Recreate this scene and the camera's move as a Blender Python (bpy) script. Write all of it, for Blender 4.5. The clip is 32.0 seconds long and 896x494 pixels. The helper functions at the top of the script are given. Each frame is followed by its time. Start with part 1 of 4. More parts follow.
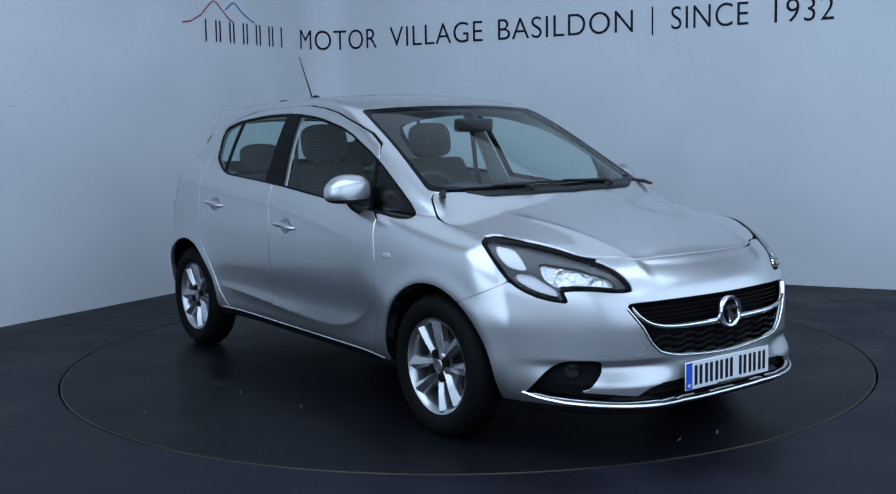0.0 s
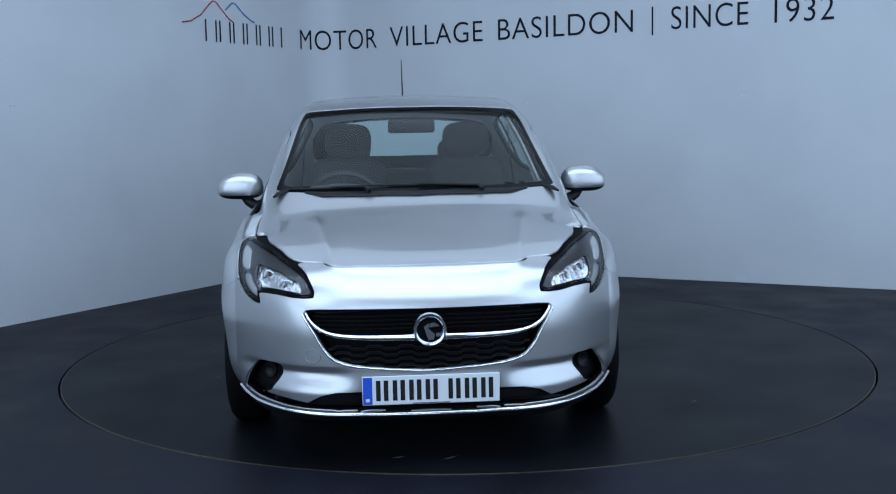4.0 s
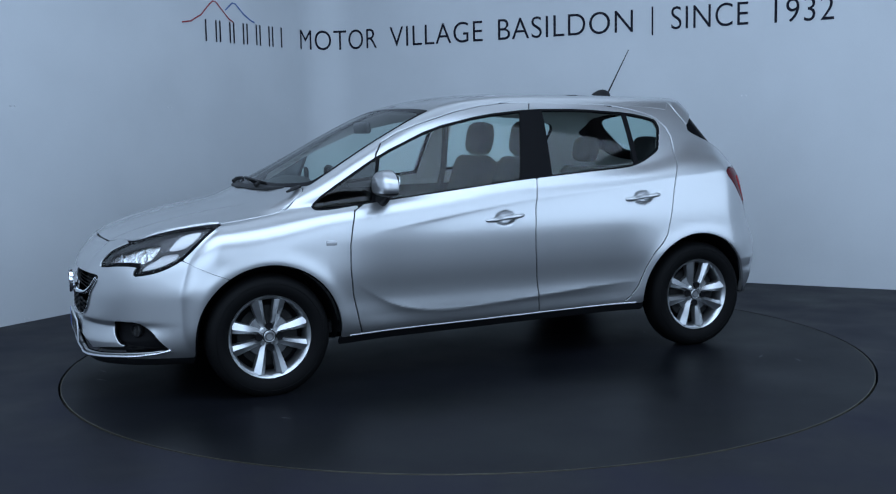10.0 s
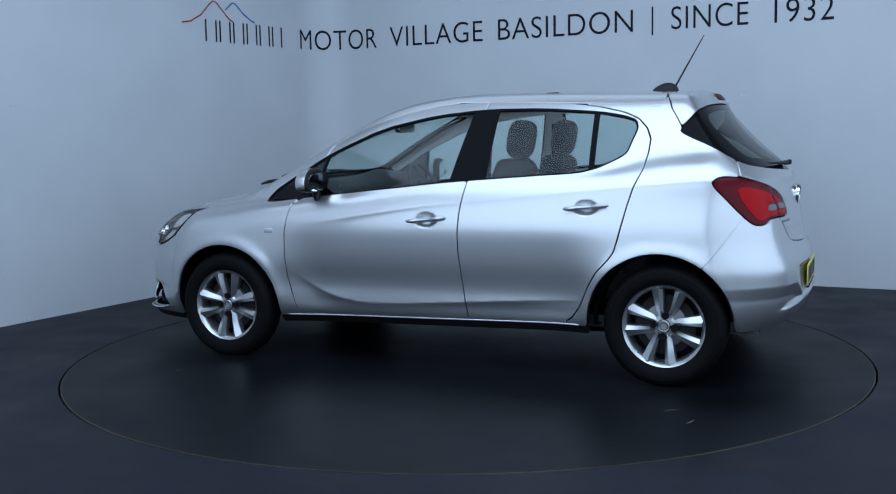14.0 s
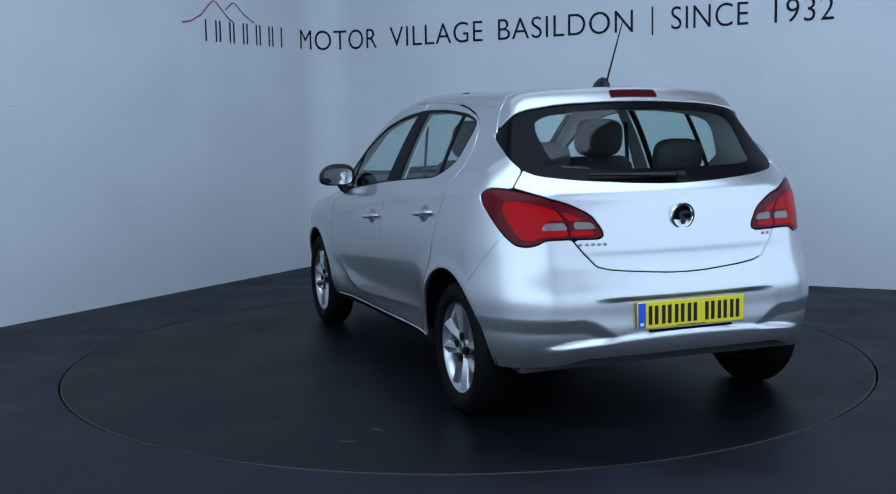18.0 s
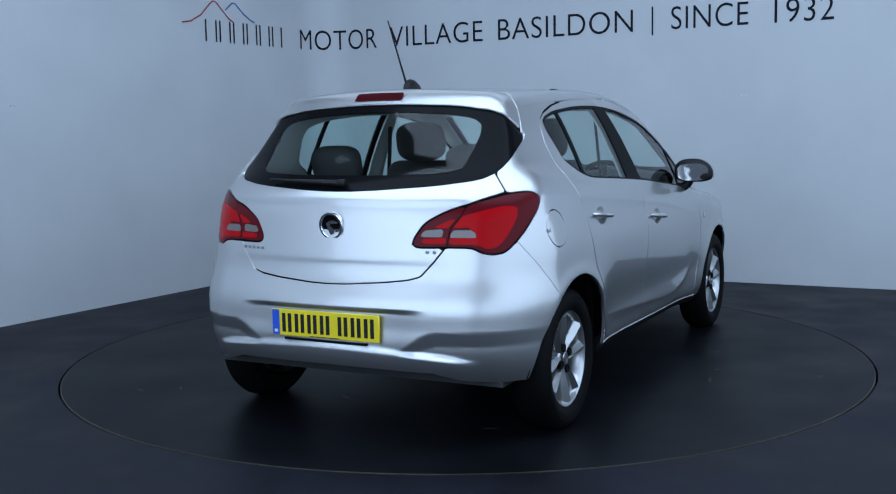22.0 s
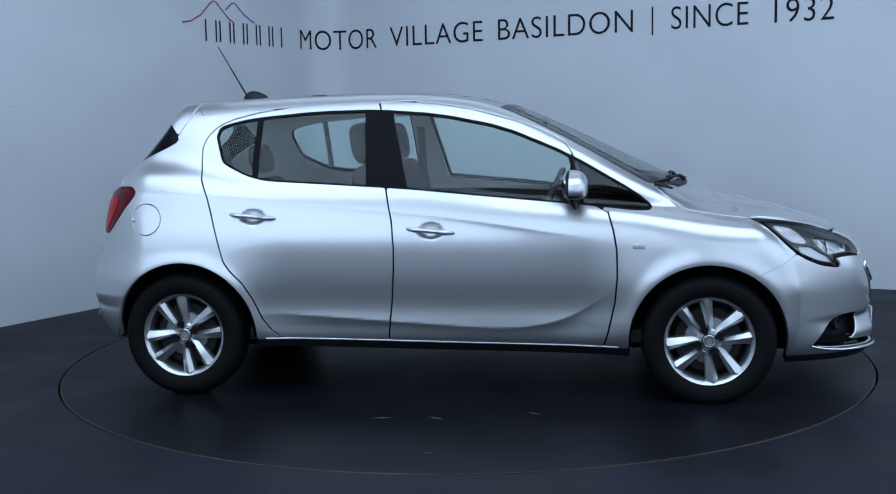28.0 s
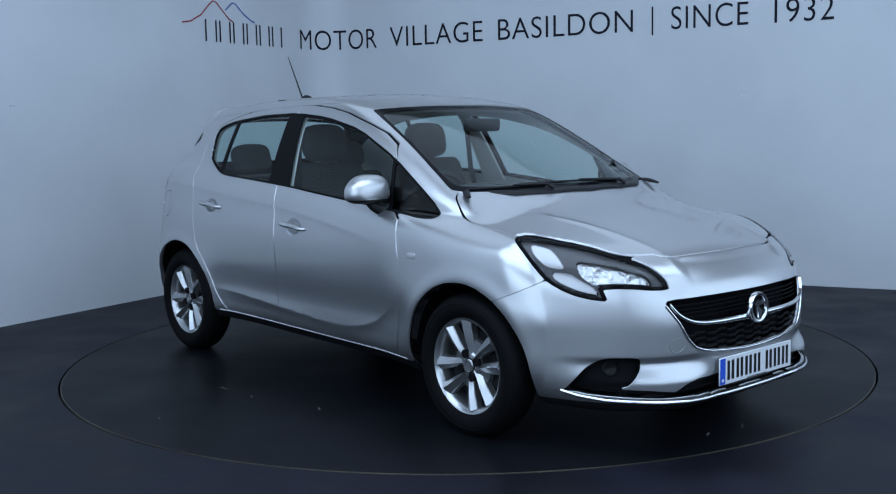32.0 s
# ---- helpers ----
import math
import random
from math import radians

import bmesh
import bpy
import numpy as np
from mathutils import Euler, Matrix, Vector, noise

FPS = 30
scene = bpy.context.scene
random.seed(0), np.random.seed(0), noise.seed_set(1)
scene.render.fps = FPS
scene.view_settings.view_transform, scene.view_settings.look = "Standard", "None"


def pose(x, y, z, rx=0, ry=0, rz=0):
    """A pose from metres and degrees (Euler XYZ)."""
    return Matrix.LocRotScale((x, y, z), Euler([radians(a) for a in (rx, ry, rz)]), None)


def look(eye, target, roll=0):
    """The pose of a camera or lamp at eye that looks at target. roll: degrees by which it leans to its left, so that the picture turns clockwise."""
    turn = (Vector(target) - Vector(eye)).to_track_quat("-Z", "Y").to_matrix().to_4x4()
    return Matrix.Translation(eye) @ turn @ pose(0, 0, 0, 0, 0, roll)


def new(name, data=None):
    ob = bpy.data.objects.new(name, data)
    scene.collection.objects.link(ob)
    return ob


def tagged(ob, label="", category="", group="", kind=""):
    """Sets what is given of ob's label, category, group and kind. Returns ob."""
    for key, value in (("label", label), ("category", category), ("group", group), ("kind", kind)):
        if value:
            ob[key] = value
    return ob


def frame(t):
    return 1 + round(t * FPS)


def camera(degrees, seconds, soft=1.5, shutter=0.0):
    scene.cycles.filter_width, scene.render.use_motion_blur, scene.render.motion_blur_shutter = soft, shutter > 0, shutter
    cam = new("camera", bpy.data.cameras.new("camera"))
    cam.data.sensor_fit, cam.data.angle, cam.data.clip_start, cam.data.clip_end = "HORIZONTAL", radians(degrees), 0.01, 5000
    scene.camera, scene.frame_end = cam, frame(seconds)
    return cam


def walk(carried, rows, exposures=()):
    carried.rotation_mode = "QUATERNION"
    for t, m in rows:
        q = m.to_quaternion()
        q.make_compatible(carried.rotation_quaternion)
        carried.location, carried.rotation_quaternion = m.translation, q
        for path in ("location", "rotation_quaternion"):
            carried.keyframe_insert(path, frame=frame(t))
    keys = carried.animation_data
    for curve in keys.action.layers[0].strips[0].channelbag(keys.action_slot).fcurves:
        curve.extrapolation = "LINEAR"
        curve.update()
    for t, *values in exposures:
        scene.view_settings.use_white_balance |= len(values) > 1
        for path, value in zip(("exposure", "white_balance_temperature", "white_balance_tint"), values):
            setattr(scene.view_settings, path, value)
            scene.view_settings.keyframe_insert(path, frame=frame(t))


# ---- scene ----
# ---- camera: fixed on its stand, looking across the turntable ----
cam = camera(46.3, 32.0, soft=1.2)
EYE = pose(0, -6.005, 1.277, 90 - 6.384, 0, .84) @ pose(0, 0, 0, 0, 0, -1.146)
walk(cam, [(0, EYE), (32, EYE)], exposures=[(0, 0.0), (32, 0.0)])

# ---- light: cool unseen lamp panels under a dark ceiling, others added behind the camera ----
world = bpy.data.worlds.new("world")
world.use_nodes = True
world.node_tree.nodes["Background"].inputs[0].default_value = (.5, .6, .8, 1)
world.node_tree.nodes["Background"].inputs[1].default_value = .02
scene.world = world


def unseen_lamp(x, y, w, d, watts, turn=0, tip=(0, 0), z=3.38):
    data = bpy.data.lights.new("unseen_lamp", "AREA")
    data.shape, data.size, data.size_y, data.energy = "RECTANGLE", w, d, watts
    data.color = (.56, .745, 1.0)
    ob = new("unseen_lamp", data)
    ob.matrix_world = pose(x, y, z, tip[0], tip[1], turn)
    return ob


unseen_lamp(0.3, -3.3, 9.4, 3.8, 372, z=4.28)
# weaker panel added past the car to brighten the bonnet, no known source
unseen_lamp(0.1, 1.05, 5.0, 2.8, 46, z=4.28)
# unseen upright lamps added along the room's two other sides, behind the camera
for x, y, w, h, watts in ((-2.7, -6.75, 7.8, 3.3, 205), (3.75, -4.1, 9.4, 2.7, 150)):
    z = 2.4 if x < 0 else 1.95
    unseen_lamp(x, y, w, h, watts).matrix_world = look((x, y, z), (x + .447, y + .894, z) if x < 0 else (x - .868, y + .497, z))


# ---- materials ----
def material(name, color, rough=.5, metal=0.0, grain=0.0, scale=60.0, bump=0.0, coat=0.0, spec=.5, mix=None, blotch=3.0):
    """A principled material; mix: a second colour laid in large soft blotches, grain: fine change of value and gloss, bump: fine relief in metres."""
    m = bpy.data.materials.new(name)
    m.use_nodes = True
    nt = m.node_tree
    b = nt.nodes["Principled BSDF"]
    b.inputs["Base Color"].default_value = (*color, 1)
    b.inputs["Roughness"].default_value, b.inputs["Metallic"].default_value = rough, metal
    b.inputs["Coat Weight"].default_value, b.inputs["Specular IOR Level"].default_value = coat, spec
    b.inputs["Coat Roughness"].default_value = .03
    if grain or bump or mix:
        co = nt.nodes.new("ShaderNodeTexCoord")
        fine = nt.nodes.new("ShaderNodeTexNoise")
        fine.inputs["Scale"].default_value, fine.inputs["Detail"].default_value = scale, 4
        nt.links.new(co.outputs["Object"], fine.inputs["Vector"])
        big = nt.nodes.new("ShaderNodeTexNoise")
        big.inputs["Scale"].default_value, big.inputs["Detail"].default_value = blotch, 5
        nt.links.new(co.outputs["Object"], big.inputs["Vector"])
        ramp = nt.nodes.new("ShaderNodeValToRGB")
        ramp.color_ramp.elements[0].position, ramp.color_ramp.elements[1].position = .38, .64
        other = mix or tuple(c * (1 - grain) for c in color)
        ramp.color_ramp.elements[0].color, ramp.color_ramp.elements[1].color = (*other, 1), (*color, 1)
        nt.links.new(big.outputs["Fac"], ramp.inputs["Fac"])
        mul = nt.nodes.new("ShaderNodeMix")
        mul.data_type, mul.blend_type = "RGBA", "MULTIPLY"
        mul.inputs["Factor"].default_value = 1
        nt.links.new(ramp.outputs["Color"], mul.inputs["A"])
        mr = nt.nodes.new("ShaderNodeMapRange")
        mr.inputs["To Min"].default_value, mr.inputs["To Max"].default_value = 1 - grain, 1 + grain
        nt.links.new(fine.outputs["Fac"], mr.inputs["Value"])
        nt.links.new(mr.outputs["Result"], mul.inputs["B"])
        nt.links.new(mul.outputs["Result"], b.inputs["Base Color"])
        rr = nt.nodes.new("ShaderNodeMapRange")
        rr.inputs["To Min"].default_value, rr.inputs["To Max"].default_value = max(rough * (1 - grain), .01), min(rough * (1 + grain), 1)
        nt.links.new(big.outputs["Fac"], rr.inputs["Value"])
        nt.links.new(rr.outputs["Result"], b.inputs["Roughness"])
        if bump:
            bn = nt.nodes.new("ShaderNodeBump")
            bn.inputs["Distance"].default_value, bn.inputs["Strength"].default_value = bump, 1
            nt.links.new(fine.outputs["Fac"], bn.inputs["Height"])
            nt.links.new(bn.outputs["Normal"], b.inputs["Normal"])
    return m


def car_paint():
    """Silver metallic base under clear lacquer, with flakes too fine to see singly and a little orange peel."""
    m = bpy.data.materials.new("silver_paint")
    m.use_nodes = True
    nt = m.node_tree
    b = nt.nodes["Principled BSDF"]
    b.inputs["Base Color"].default_value = (.54, .545, .555, 1)
    b.inputs["Metallic"].default_value, b.inputs["Roughness"].default_value = .92, .36
    b.inputs["Coat Weight"].default_value, b.inputs["Coat Roughness"].default_value, b.inputs["Coat IOR"].default_value = 1, .035, 1.5
    co = nt.nodes.new("ShaderNodeTexCoord")
    fl = nt.nodes.new("ShaderNodeTexNoise")
    fl.inputs["Scale"].default_value, fl.inputs["Detail"].default_value = 900, 2
    nt.links.new(co.outputs["Object"], fl.inputs["Vector"])
    mr = nt.nodes.new("ShaderNodeMapRange")
    mr.inputs["To Min"].default_value, mr.inputs["To Max"].default_value = .30, .42
    nt.links.new(fl.outputs["Fac"], mr.inputs["Value"])
    nt.links.new(mr.outputs["Result"], b.inputs["Roughness"])
    peel = nt.nodes.new("ShaderNodeTexNoise")
    peel.inputs["Scale"].default_value, peel.inputs["Detail"].default_value = 160, 1
    nt.links.new(co.outputs["Object"], peel.inputs["Vector"])
    bn = nt.nodes.new("ShaderNodeBump")
    bn.inputs["Distance"].default_value, bn.inputs["Strength"].default_value = .00012, .5
    nt.links.new(peel.outputs["Fac"], bn.inputs["Height"])
    nt.links.new(bn.outputs["Normal"], b.inputs["Coat Normal"])
    return m


def glass(name, tint, clear, rough=.0, low=.030):
    """Thin tinted sheet: part of the light goes straight through, the rest mirrors as glass does."""
    m = bpy.data.materials.new(name)
    m.use_nodes = True
    nt = m.node_tree
    nt.nodes.clear()
    out = nt.nodes.new("ShaderNodeOutputMaterial")
    tr = nt.nodes.new("ShaderNodeBsdfTransparent")
    tr.inputs["Color"].default_value = (*[c * clear for c in tint], 1)
    gl = nt.nodes.new("ShaderNodeBsdfGlossy")
    gl.inputs["Roughness"].default_value = rough
    lw = nt.nodes.new("ShaderNodeLayerWeight")
    lw.inputs["Blend"].default_value = .5
    pw = nt.nodes.new("ShaderNodeMath")
    pw.operation = "POWER"
    pw.inputs[1].default_value = 5
    nt.links.new(lw.outputs["Facing"], pw.inputs[0])
    fr = nt.nodes.new("ShaderNodeMapRange")
    fr.inputs["To Min"].default_value, fr.inputs["To Max"].default_value = low, .9
    nt.links.new(pw.outputs["Value"], fr.inputs["Value"])
    mx = nt.nodes.new("ShaderNodeMixShader")
    nt.links.new(fr.outputs["Result"], mx.inputs["Fac"])
    nt.links.new(tr.outputs["BSDF"], mx.inputs[1])
    nt.links.new(gl.outputs["BSDF"], mx.inputs[2])
    nt.links.new(mx.outputs["Shader"], out.inputs["Surface"])
    return m


PAINT = car_paint()
WALL = material("wall_paint", (.62, .64, .66), .55, grain=.02, scale=90, bump=.0004, mix=(.58, .60, .62), blotch=1.2)
BACKWALL = material("dark_wall_paint", (.10, .105, .11), .6, grain=.03, scale=90, mix=(.085, .09, .095), blotch=1.2)
CEIL = material("ceiling_paint", (.26, .20, .17), .8, grain=.1, scale=12)
FLOOR = material("dark_floor", (.0094, .0094, .0165), .5, grain=.45, scale=190, bump=.0006, spec=.14, mix=(.005, .005, .008), blotch=2.2)
DISC = material("turntable_top", (.0055, .0058, .0082), .42, grain=.35, scale=190, bump=.0003, spec=.08, mix=(.0032, .0038, .0048), blotch=1.6)
TRIM_METAL = material("edge_metal", (.12, .108, .08), .5, .6, grain=.5, scale=40, blotch=1.5)
INK = material("navy_lettering", (.005, .005, .014), .6, spec=.2)
LOGO_RED = material("red_lettering", (.30, .02, .03), .45)
LOGO_BLUE = material("blue_lettering", (.05, .12, .35), .45)
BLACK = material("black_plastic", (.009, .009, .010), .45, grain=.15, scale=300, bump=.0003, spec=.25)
GLOSSBLACK = material("gloss_black", (.005, .005, .006), .14, spec=.05)
TRIM_BLACK = material("trim_black", (.006, .006, .007), .5, grain=.1, scale=300, spec=.05)
# near-black that stands in for shade in gaps and hollows; also black linings
DARK = material("dark_cavity", (.004, .004, .005), .8, spec=.08)
RUBBER = material("tyre_rubber", (.0036, .0036, .004), .65, grain=.2, scale=120, bump=.0004, spec=.10)
ALLOY = material("alloy_silver", (.50, .51, .52), .30, .92, grain=.05, scale=400, coat=.3)
CHROME = material("chrome", (.86, .87, .89), .06, 1.0)
GLASS_F = glass("clear_glass", (.86, .97, .95), .97)
GLASS_R = glass("tinted_glass", (.82, .96, .94), .93)
GLASS_D = glass("dark_glass", (.30, .34, .35), .5)
FABRIC = material("seat_fabric", (.028, .029, .031), .9, grain=.3, scale=500, bump=.001)
CABIN = material("cabin_plastic", (.028, .029, .031), .6, grain=.15, scale=250, bump=.0004)
HEADLINING = material("headlining", (.40, .39, .37), .9, grain=.05, scale=400)
PILLAR = material("pillar_trim", (.58, .58, .56), .7, grain=.05, scale=300)


# ---- mesh helpers ----
def obj(name, verts, faces, mat, parent=None, label="", smooth=None, normals=None):
    me = bpy.data.meshes.new(name)
    me.from_pydata([tuple(v) for v in verts], [], [tuple(int(i) for i in f) for f in faces])
    me.materials.append(mat)
    if smooth is not None:
        me.shade_smooth()
        if smooth < 180:
            me.set_sharp_from_angle(angle=radians(smooth))
    if normals is not None:
        me.normals_split_custom_set_from_vertices([tuple(n) for n in normals])
    me.update()
    ob = new(name, me)
    ob.parent = parent
    if label:
        ob["label"] = label
    return ob


def part(name, bm, mat, parent=None, label="", smooth=None):
    me = bpy.data.meshes.new(name)
    bm.normal_update()
    bm.to_mesh(me)
    bm.free()
    me.materials.append(mat)
    if smooth is not None:
        me.shade_smooth()
        me.set_sharp_from_angle(angle=radians(smooth))
    ob = new(name, me)
    ob.parent = parent
    if label:
        ob["label"] = label
    return ob


def box_bm(x0, x1, y0, y1, z0, z1, bev=0.0, seg=2, bm=None):
    bm = bm or bmesh.new()
    r = bmesh.ops.create_cube(bm, size=1, matrix=Matrix.Translation(((x0 + x1) / 2, (y0 + y1) / 2, (z0 + z1) / 2)) @ Matrix.Diagonal((x1 - x0, y1 - y0, z1 - z0, 1)))
    if bev:
        es = list({e for v in r["verts"] for e in v.link_edges})
        bmesh.ops.bevel(bm, geom=es, offset=bev, segments=seg, affect="EDGES", profile=.5)
    return bm


def tube(path, radius, n=8, closed=False, caps=True, flat=1.0):
    """Verts and faces of a round bar along a path; radius may be a list."""
    p = np.array(path, float)
    m = len(p)
    rad = np.full(m, radius) if np.isscalar(radius) else np.array(radius, float)
    t = np.roll(p, -1, 0) - np.roll(p, 1, 0) if closed else np.gradient(p, axis=0)
    t /= np.linalg.norm(t, axis=1)[:, None]
    ref = np.eye(3)[np.abs(t).max(0).argmin()]
    a = np.cross(t, ref)
    a /= np.linalg.norm(a, axis=1)[:, None]
    b = np.cross(t, a)
    an = np.linspace(0, 2 * math.pi, n, endpoint=False)
    v = p[:, None] + rad[:, None, None] * (np.cos(an)[None, :, None] * a[:, None] + flat * np.sin(an)[None, :, None] * b[:, None])
    f = []
    for i in range(m if closed else m - 1):
        j = (i + 1) % m
        for k in range(n):
            l = (k + 1) % n
            f.append((i * n + k, j * n + k, j * n + l, i * n + l))
    if caps and not closed:
        f += [tuple(range(n)), tuple((m - 1) * n + k for k in range(n))[::-1]]
    return v.reshape(-1, 3), f


def lathe(profile, n=48, axis="y"):
    """Verts and faces of a turned form: profile of (radius, along)."""
    v, f = [], []
    for r, h in profile:
        for k in range(n):
            a = 2 * math.pi * k / n
            v.append((r * math.cos(a), h, r * math.sin(a)) if axis == "y" else (r * math.cos(a), r * math.sin(a), h))
    for i in range(len(profile) - 1):
        for k in range(n):
            l = (k + 1) % n
            f.append((i * n + k, i * n + l, (i + 1) * n + l, (i + 1) * n + k))
    return v, f


# ---- the room ----
CORNER = Vector((-1.318, 4.215, 0))
ALONG_L, ALONG_R = Vector((-.4970, -.8677, 0)).normalized(), Vector((.8944, -.4472, 0)).normalized()
ROOM_H, BEND = 4.4, .36


def wall_line():
    """The plan of the two bright walls with the bent corner between them: points and their distance along the wall from the corner's middle."""
    turn = math.acos(max(-1, min(1, ALONG_L.dot(ALONG_R))))
    back = BEND / math.tan(turn / 2)
    mid = (ALONG_L + ALONG_R).normalized()
    c = CORNER + mid * (BEND / math.sin(turn / 2))
    p0, p1 = CORNER + ALONG_L * back - c, CORNER + ALONG_R * back - c
    sweep = math.pi - turn
    pts = []
    for i in range(17):
        t = i / 16
        a0 = math.atan2(p0.y, p0.x)
        pts.append((c + Vector((math.cos(a0 - sweep * t), math.sin(a0 - sweep * t), 0)) * BEND, (t - .5) * sweep * BEND))
    half = sweep * BEND / 2
    first = [(CORNER + ALONG_L * back + ALONG_L * d, -half - d) for d in np.linspace(10.5, .05, 40)]
    last = [(CORNER + ALONG_R * back + ALONG_R * d, half + d) for d in np.linspace(.05, 8.5, 34)]
    return first + pts + last


LINE = wall_line()
LINE_S = np.array([s for _, s in LINE])
LINE_P = np.array([tuple(p) for p, _ in LINE])


def on_wall(s, z, off=0.0):
    """A point at s along the bent wall, z up, off metres in front of it."""
    p = np.array([np.interp(s, LINE_S, LINE_P[:, k]) for k in range(2)])
    d = np.array([np.interp(s + .02, LINE_S, LINE_P[:, k]) - np.interp(s - .02, LINE_S, LINE_P[:, k]) for k in range(2)])
    d /= np.linalg.norm(d)
    n = np.array([d[1], -d[0]])
    return (*(p + n * off), z)


def sheet(name, s0, s1, off0, off1, z0, z1, mat, steps=None):
    ss = [s for s in LINE_S if s0 < s < s1]
    ss = [s0] + ss + [s1]
    v, f = [], []
    for s in ss:
        for off in (off0, off1):
            for z in (z0, z1):
                v.append(on_wall(s, z, off))
    for i in range(len(ss) - 1):
        a, b = 4 * i, 4 * i + 4
        f += [(a, a + 1, b + 1, b), (a + 2, b + 2, b + 3, a + 3), (a + 1, a + 3, b + 3, b + 1), (a, b, b + 2, a + 2)]
    f += [(0, 2, 3, 1), (len(v) - 4, len(v) - 3, len(v) - 1, len(v) - 2)]
    return obj(name, v, f, mat, smooth=30)


tagged(sheet("wall_back", LINE_S[0], LINE_S[-1], 0, -.1, -.02, ROOM_H, WALL), "pale grey painted wall of boards, bent round the corner", "wall", kind="structure")
E0, E1 = Vector(LINE_P[0]), Vector(LINE_P[-1])
FAR = E0 + (E1 - CORNER)
# unseen walls added behind the camera, dark to keep the car's reflections dark
for nm, a, b in (("wall_side", E0, FAR), ("wall_entrance", FAR, E1)):
    n = Vector(((b - a).y, -(b - a).x, 0)).normalized() * .1
    v = [(*(q + o).xy, z) for q in (a, b) for o in (Vector((0, 0, 0)), n) for z in (-.02, ROOM_H)]
    tagged(obj(nm, v, [(0, 1, 5, 4), (2, 6, 7, 3), (1, 3, 7, 5), (0, 4, 6, 2), (0, 2, 3, 1), (4, 5, 7, 6)], BACKWALL), "plain dark grey wall, unseen, closes the room behind the camera", "wall", kind="structure")
quad = [E0, CORNER, E1, FAR]
mid = sum(quad, Vector()) / 4
far = [mid + (q - mid) * 1.1 for q in quad]
v = [(*q.xy, z) for z in (ROOM_H, ROOM_H + .12) for q in far]
tagged(obj("ceiling", v, [(0, 1, 2, 3), (7, 6, 5, 4), (0, 4, 5, 1), (1, 5, 6, 2), (2, 6, 7, 3), (3, 7, 4, 0)], CEIL), "dark matt ceiling", "ceiling", kind="structure")

# floor with a round opening for the turntable
DISC_R = 2.229
N = 160
v = [(DISC_R * math.cos(2 * math.pi * i / N), DISC_R * math.sin(2 * math.pi * i / N), 0) for i in range(N)]
v += [(14 * math.cos(2 * math.pi * i / N), 14 * math.sin(2 * math.pi * i / N), 0) for i in range(N)]
v += [(x, y, -.08) for x, y, _ in v[:N]]
f = [(i, (i + 1) % N, N + (i + 1) % N, N + i)[::-1] for i in range(N)] + [(i, 2 * N + i, 2 * N + (i + 1) % N, (i + 1) % N)[::-1] for i in range(N)]
tagged(obj("floor", v, f, FLOOR), "dark blue-grey studio floor, finely speckled", "floor", kind="structure")
turntable = tagged(new("turntable"), "round black turntable set flush in the floor", "turntable")
v, f = lathe([(0, 0.0), (1.0, 0.0), (DISC_R - .016, 0.0), (DISC_R - .016, -.06)], 160, "z")
obj("turntable_top", v, f, DISC, turntable)
v, f = lathe([(DISC_R - .0155, -.06), (DISC_R - .0155, .0006), (DISC_R - .0115, .0006), (DISC_R - .0115, -.06)], 160, "z")
obj("edge_strip", v, f, TRIM_METAL, turntable, "thin worn metal edge strip")
v, f = lathe([(DISC_R - .02, -.07), (DISC_R + .02, -.07)], 160, "z")
tagged(obj("turntable_pit", v, f, DARK), "dark gap round the turntable", "gap", kind="structure")

# ---- lettering on the wall ----
BASE_Z, CAP = 2.052, .180


def s_of(x, y):
    d = np.hypot(LINE_P[:, 0] - x, LINE_P[:, 1] - y)
    i = int(d.argmin())
    i = min(max(i, 1), len(LINE_S) - 2)
    t = (LINE_P[i + 1] - LINE_P[i - 1])[:2]
    L = np.linalg.norm(t)
    return LINE_S[i] + ((np.array([x, y]) - LINE_P[i][:2]) @ t / L)


def bend_text(name, body, s0, s1, mat, label):
    """A word in the built-in font, thinned, fitted between s0 and s1 along the wall and bent to it; each letter a part of the word."""
    word = tagged(new(name), label, "lettering", group="lettering on the wall")
    cu = bpy.data.curves.new("letters", "FONT")
    cu.offset, cu.space_character = -.006, 1.06
    tmp = new("letters", cu)

    def outline(text):
        cu.body = text
        me = bpy.data.meshes.new_from_object(tmp.evaluated_get(bpy.context.evaluated_depsgraph_get()))
        co = [tuple(v.co) for v in me.vertices]
        fs = [tuple(p.vertices) for p in me.polygons]
        bpy.data.meshes.remove(me)
        return co, fs
    cu.extrude = 0
    bpy.context.view_layer.update()
    full, _ = outline(body)
    bpy.context.view_layer.update()
    left, right = min(c[0] for c in full), max(c[0] for c in full)
    caps = max(c[1] for c in outline("E")[0])
    k = (s1 - s0) / (right - left)
    for i, ch in enumerate(body):
        if ch == " ":
            continue
        co, fs = outline(ch)
        w = max(c[0] for c in co)
        # the letter's place in the word: the word's end up to and with this letter, less the letter's own end
        end = max(c[0] for c in outline(body[:i + 1])[0])
        x0 = end - w
        v = [on_wall(s0 + (c[0] + x0 - left) * k, BASE_Z + c[1] / caps * CAP, .003) for c in co]
        obj("letter", v, fs, mat, word)
    bpy.data.objects.remove(tmp)
    return word


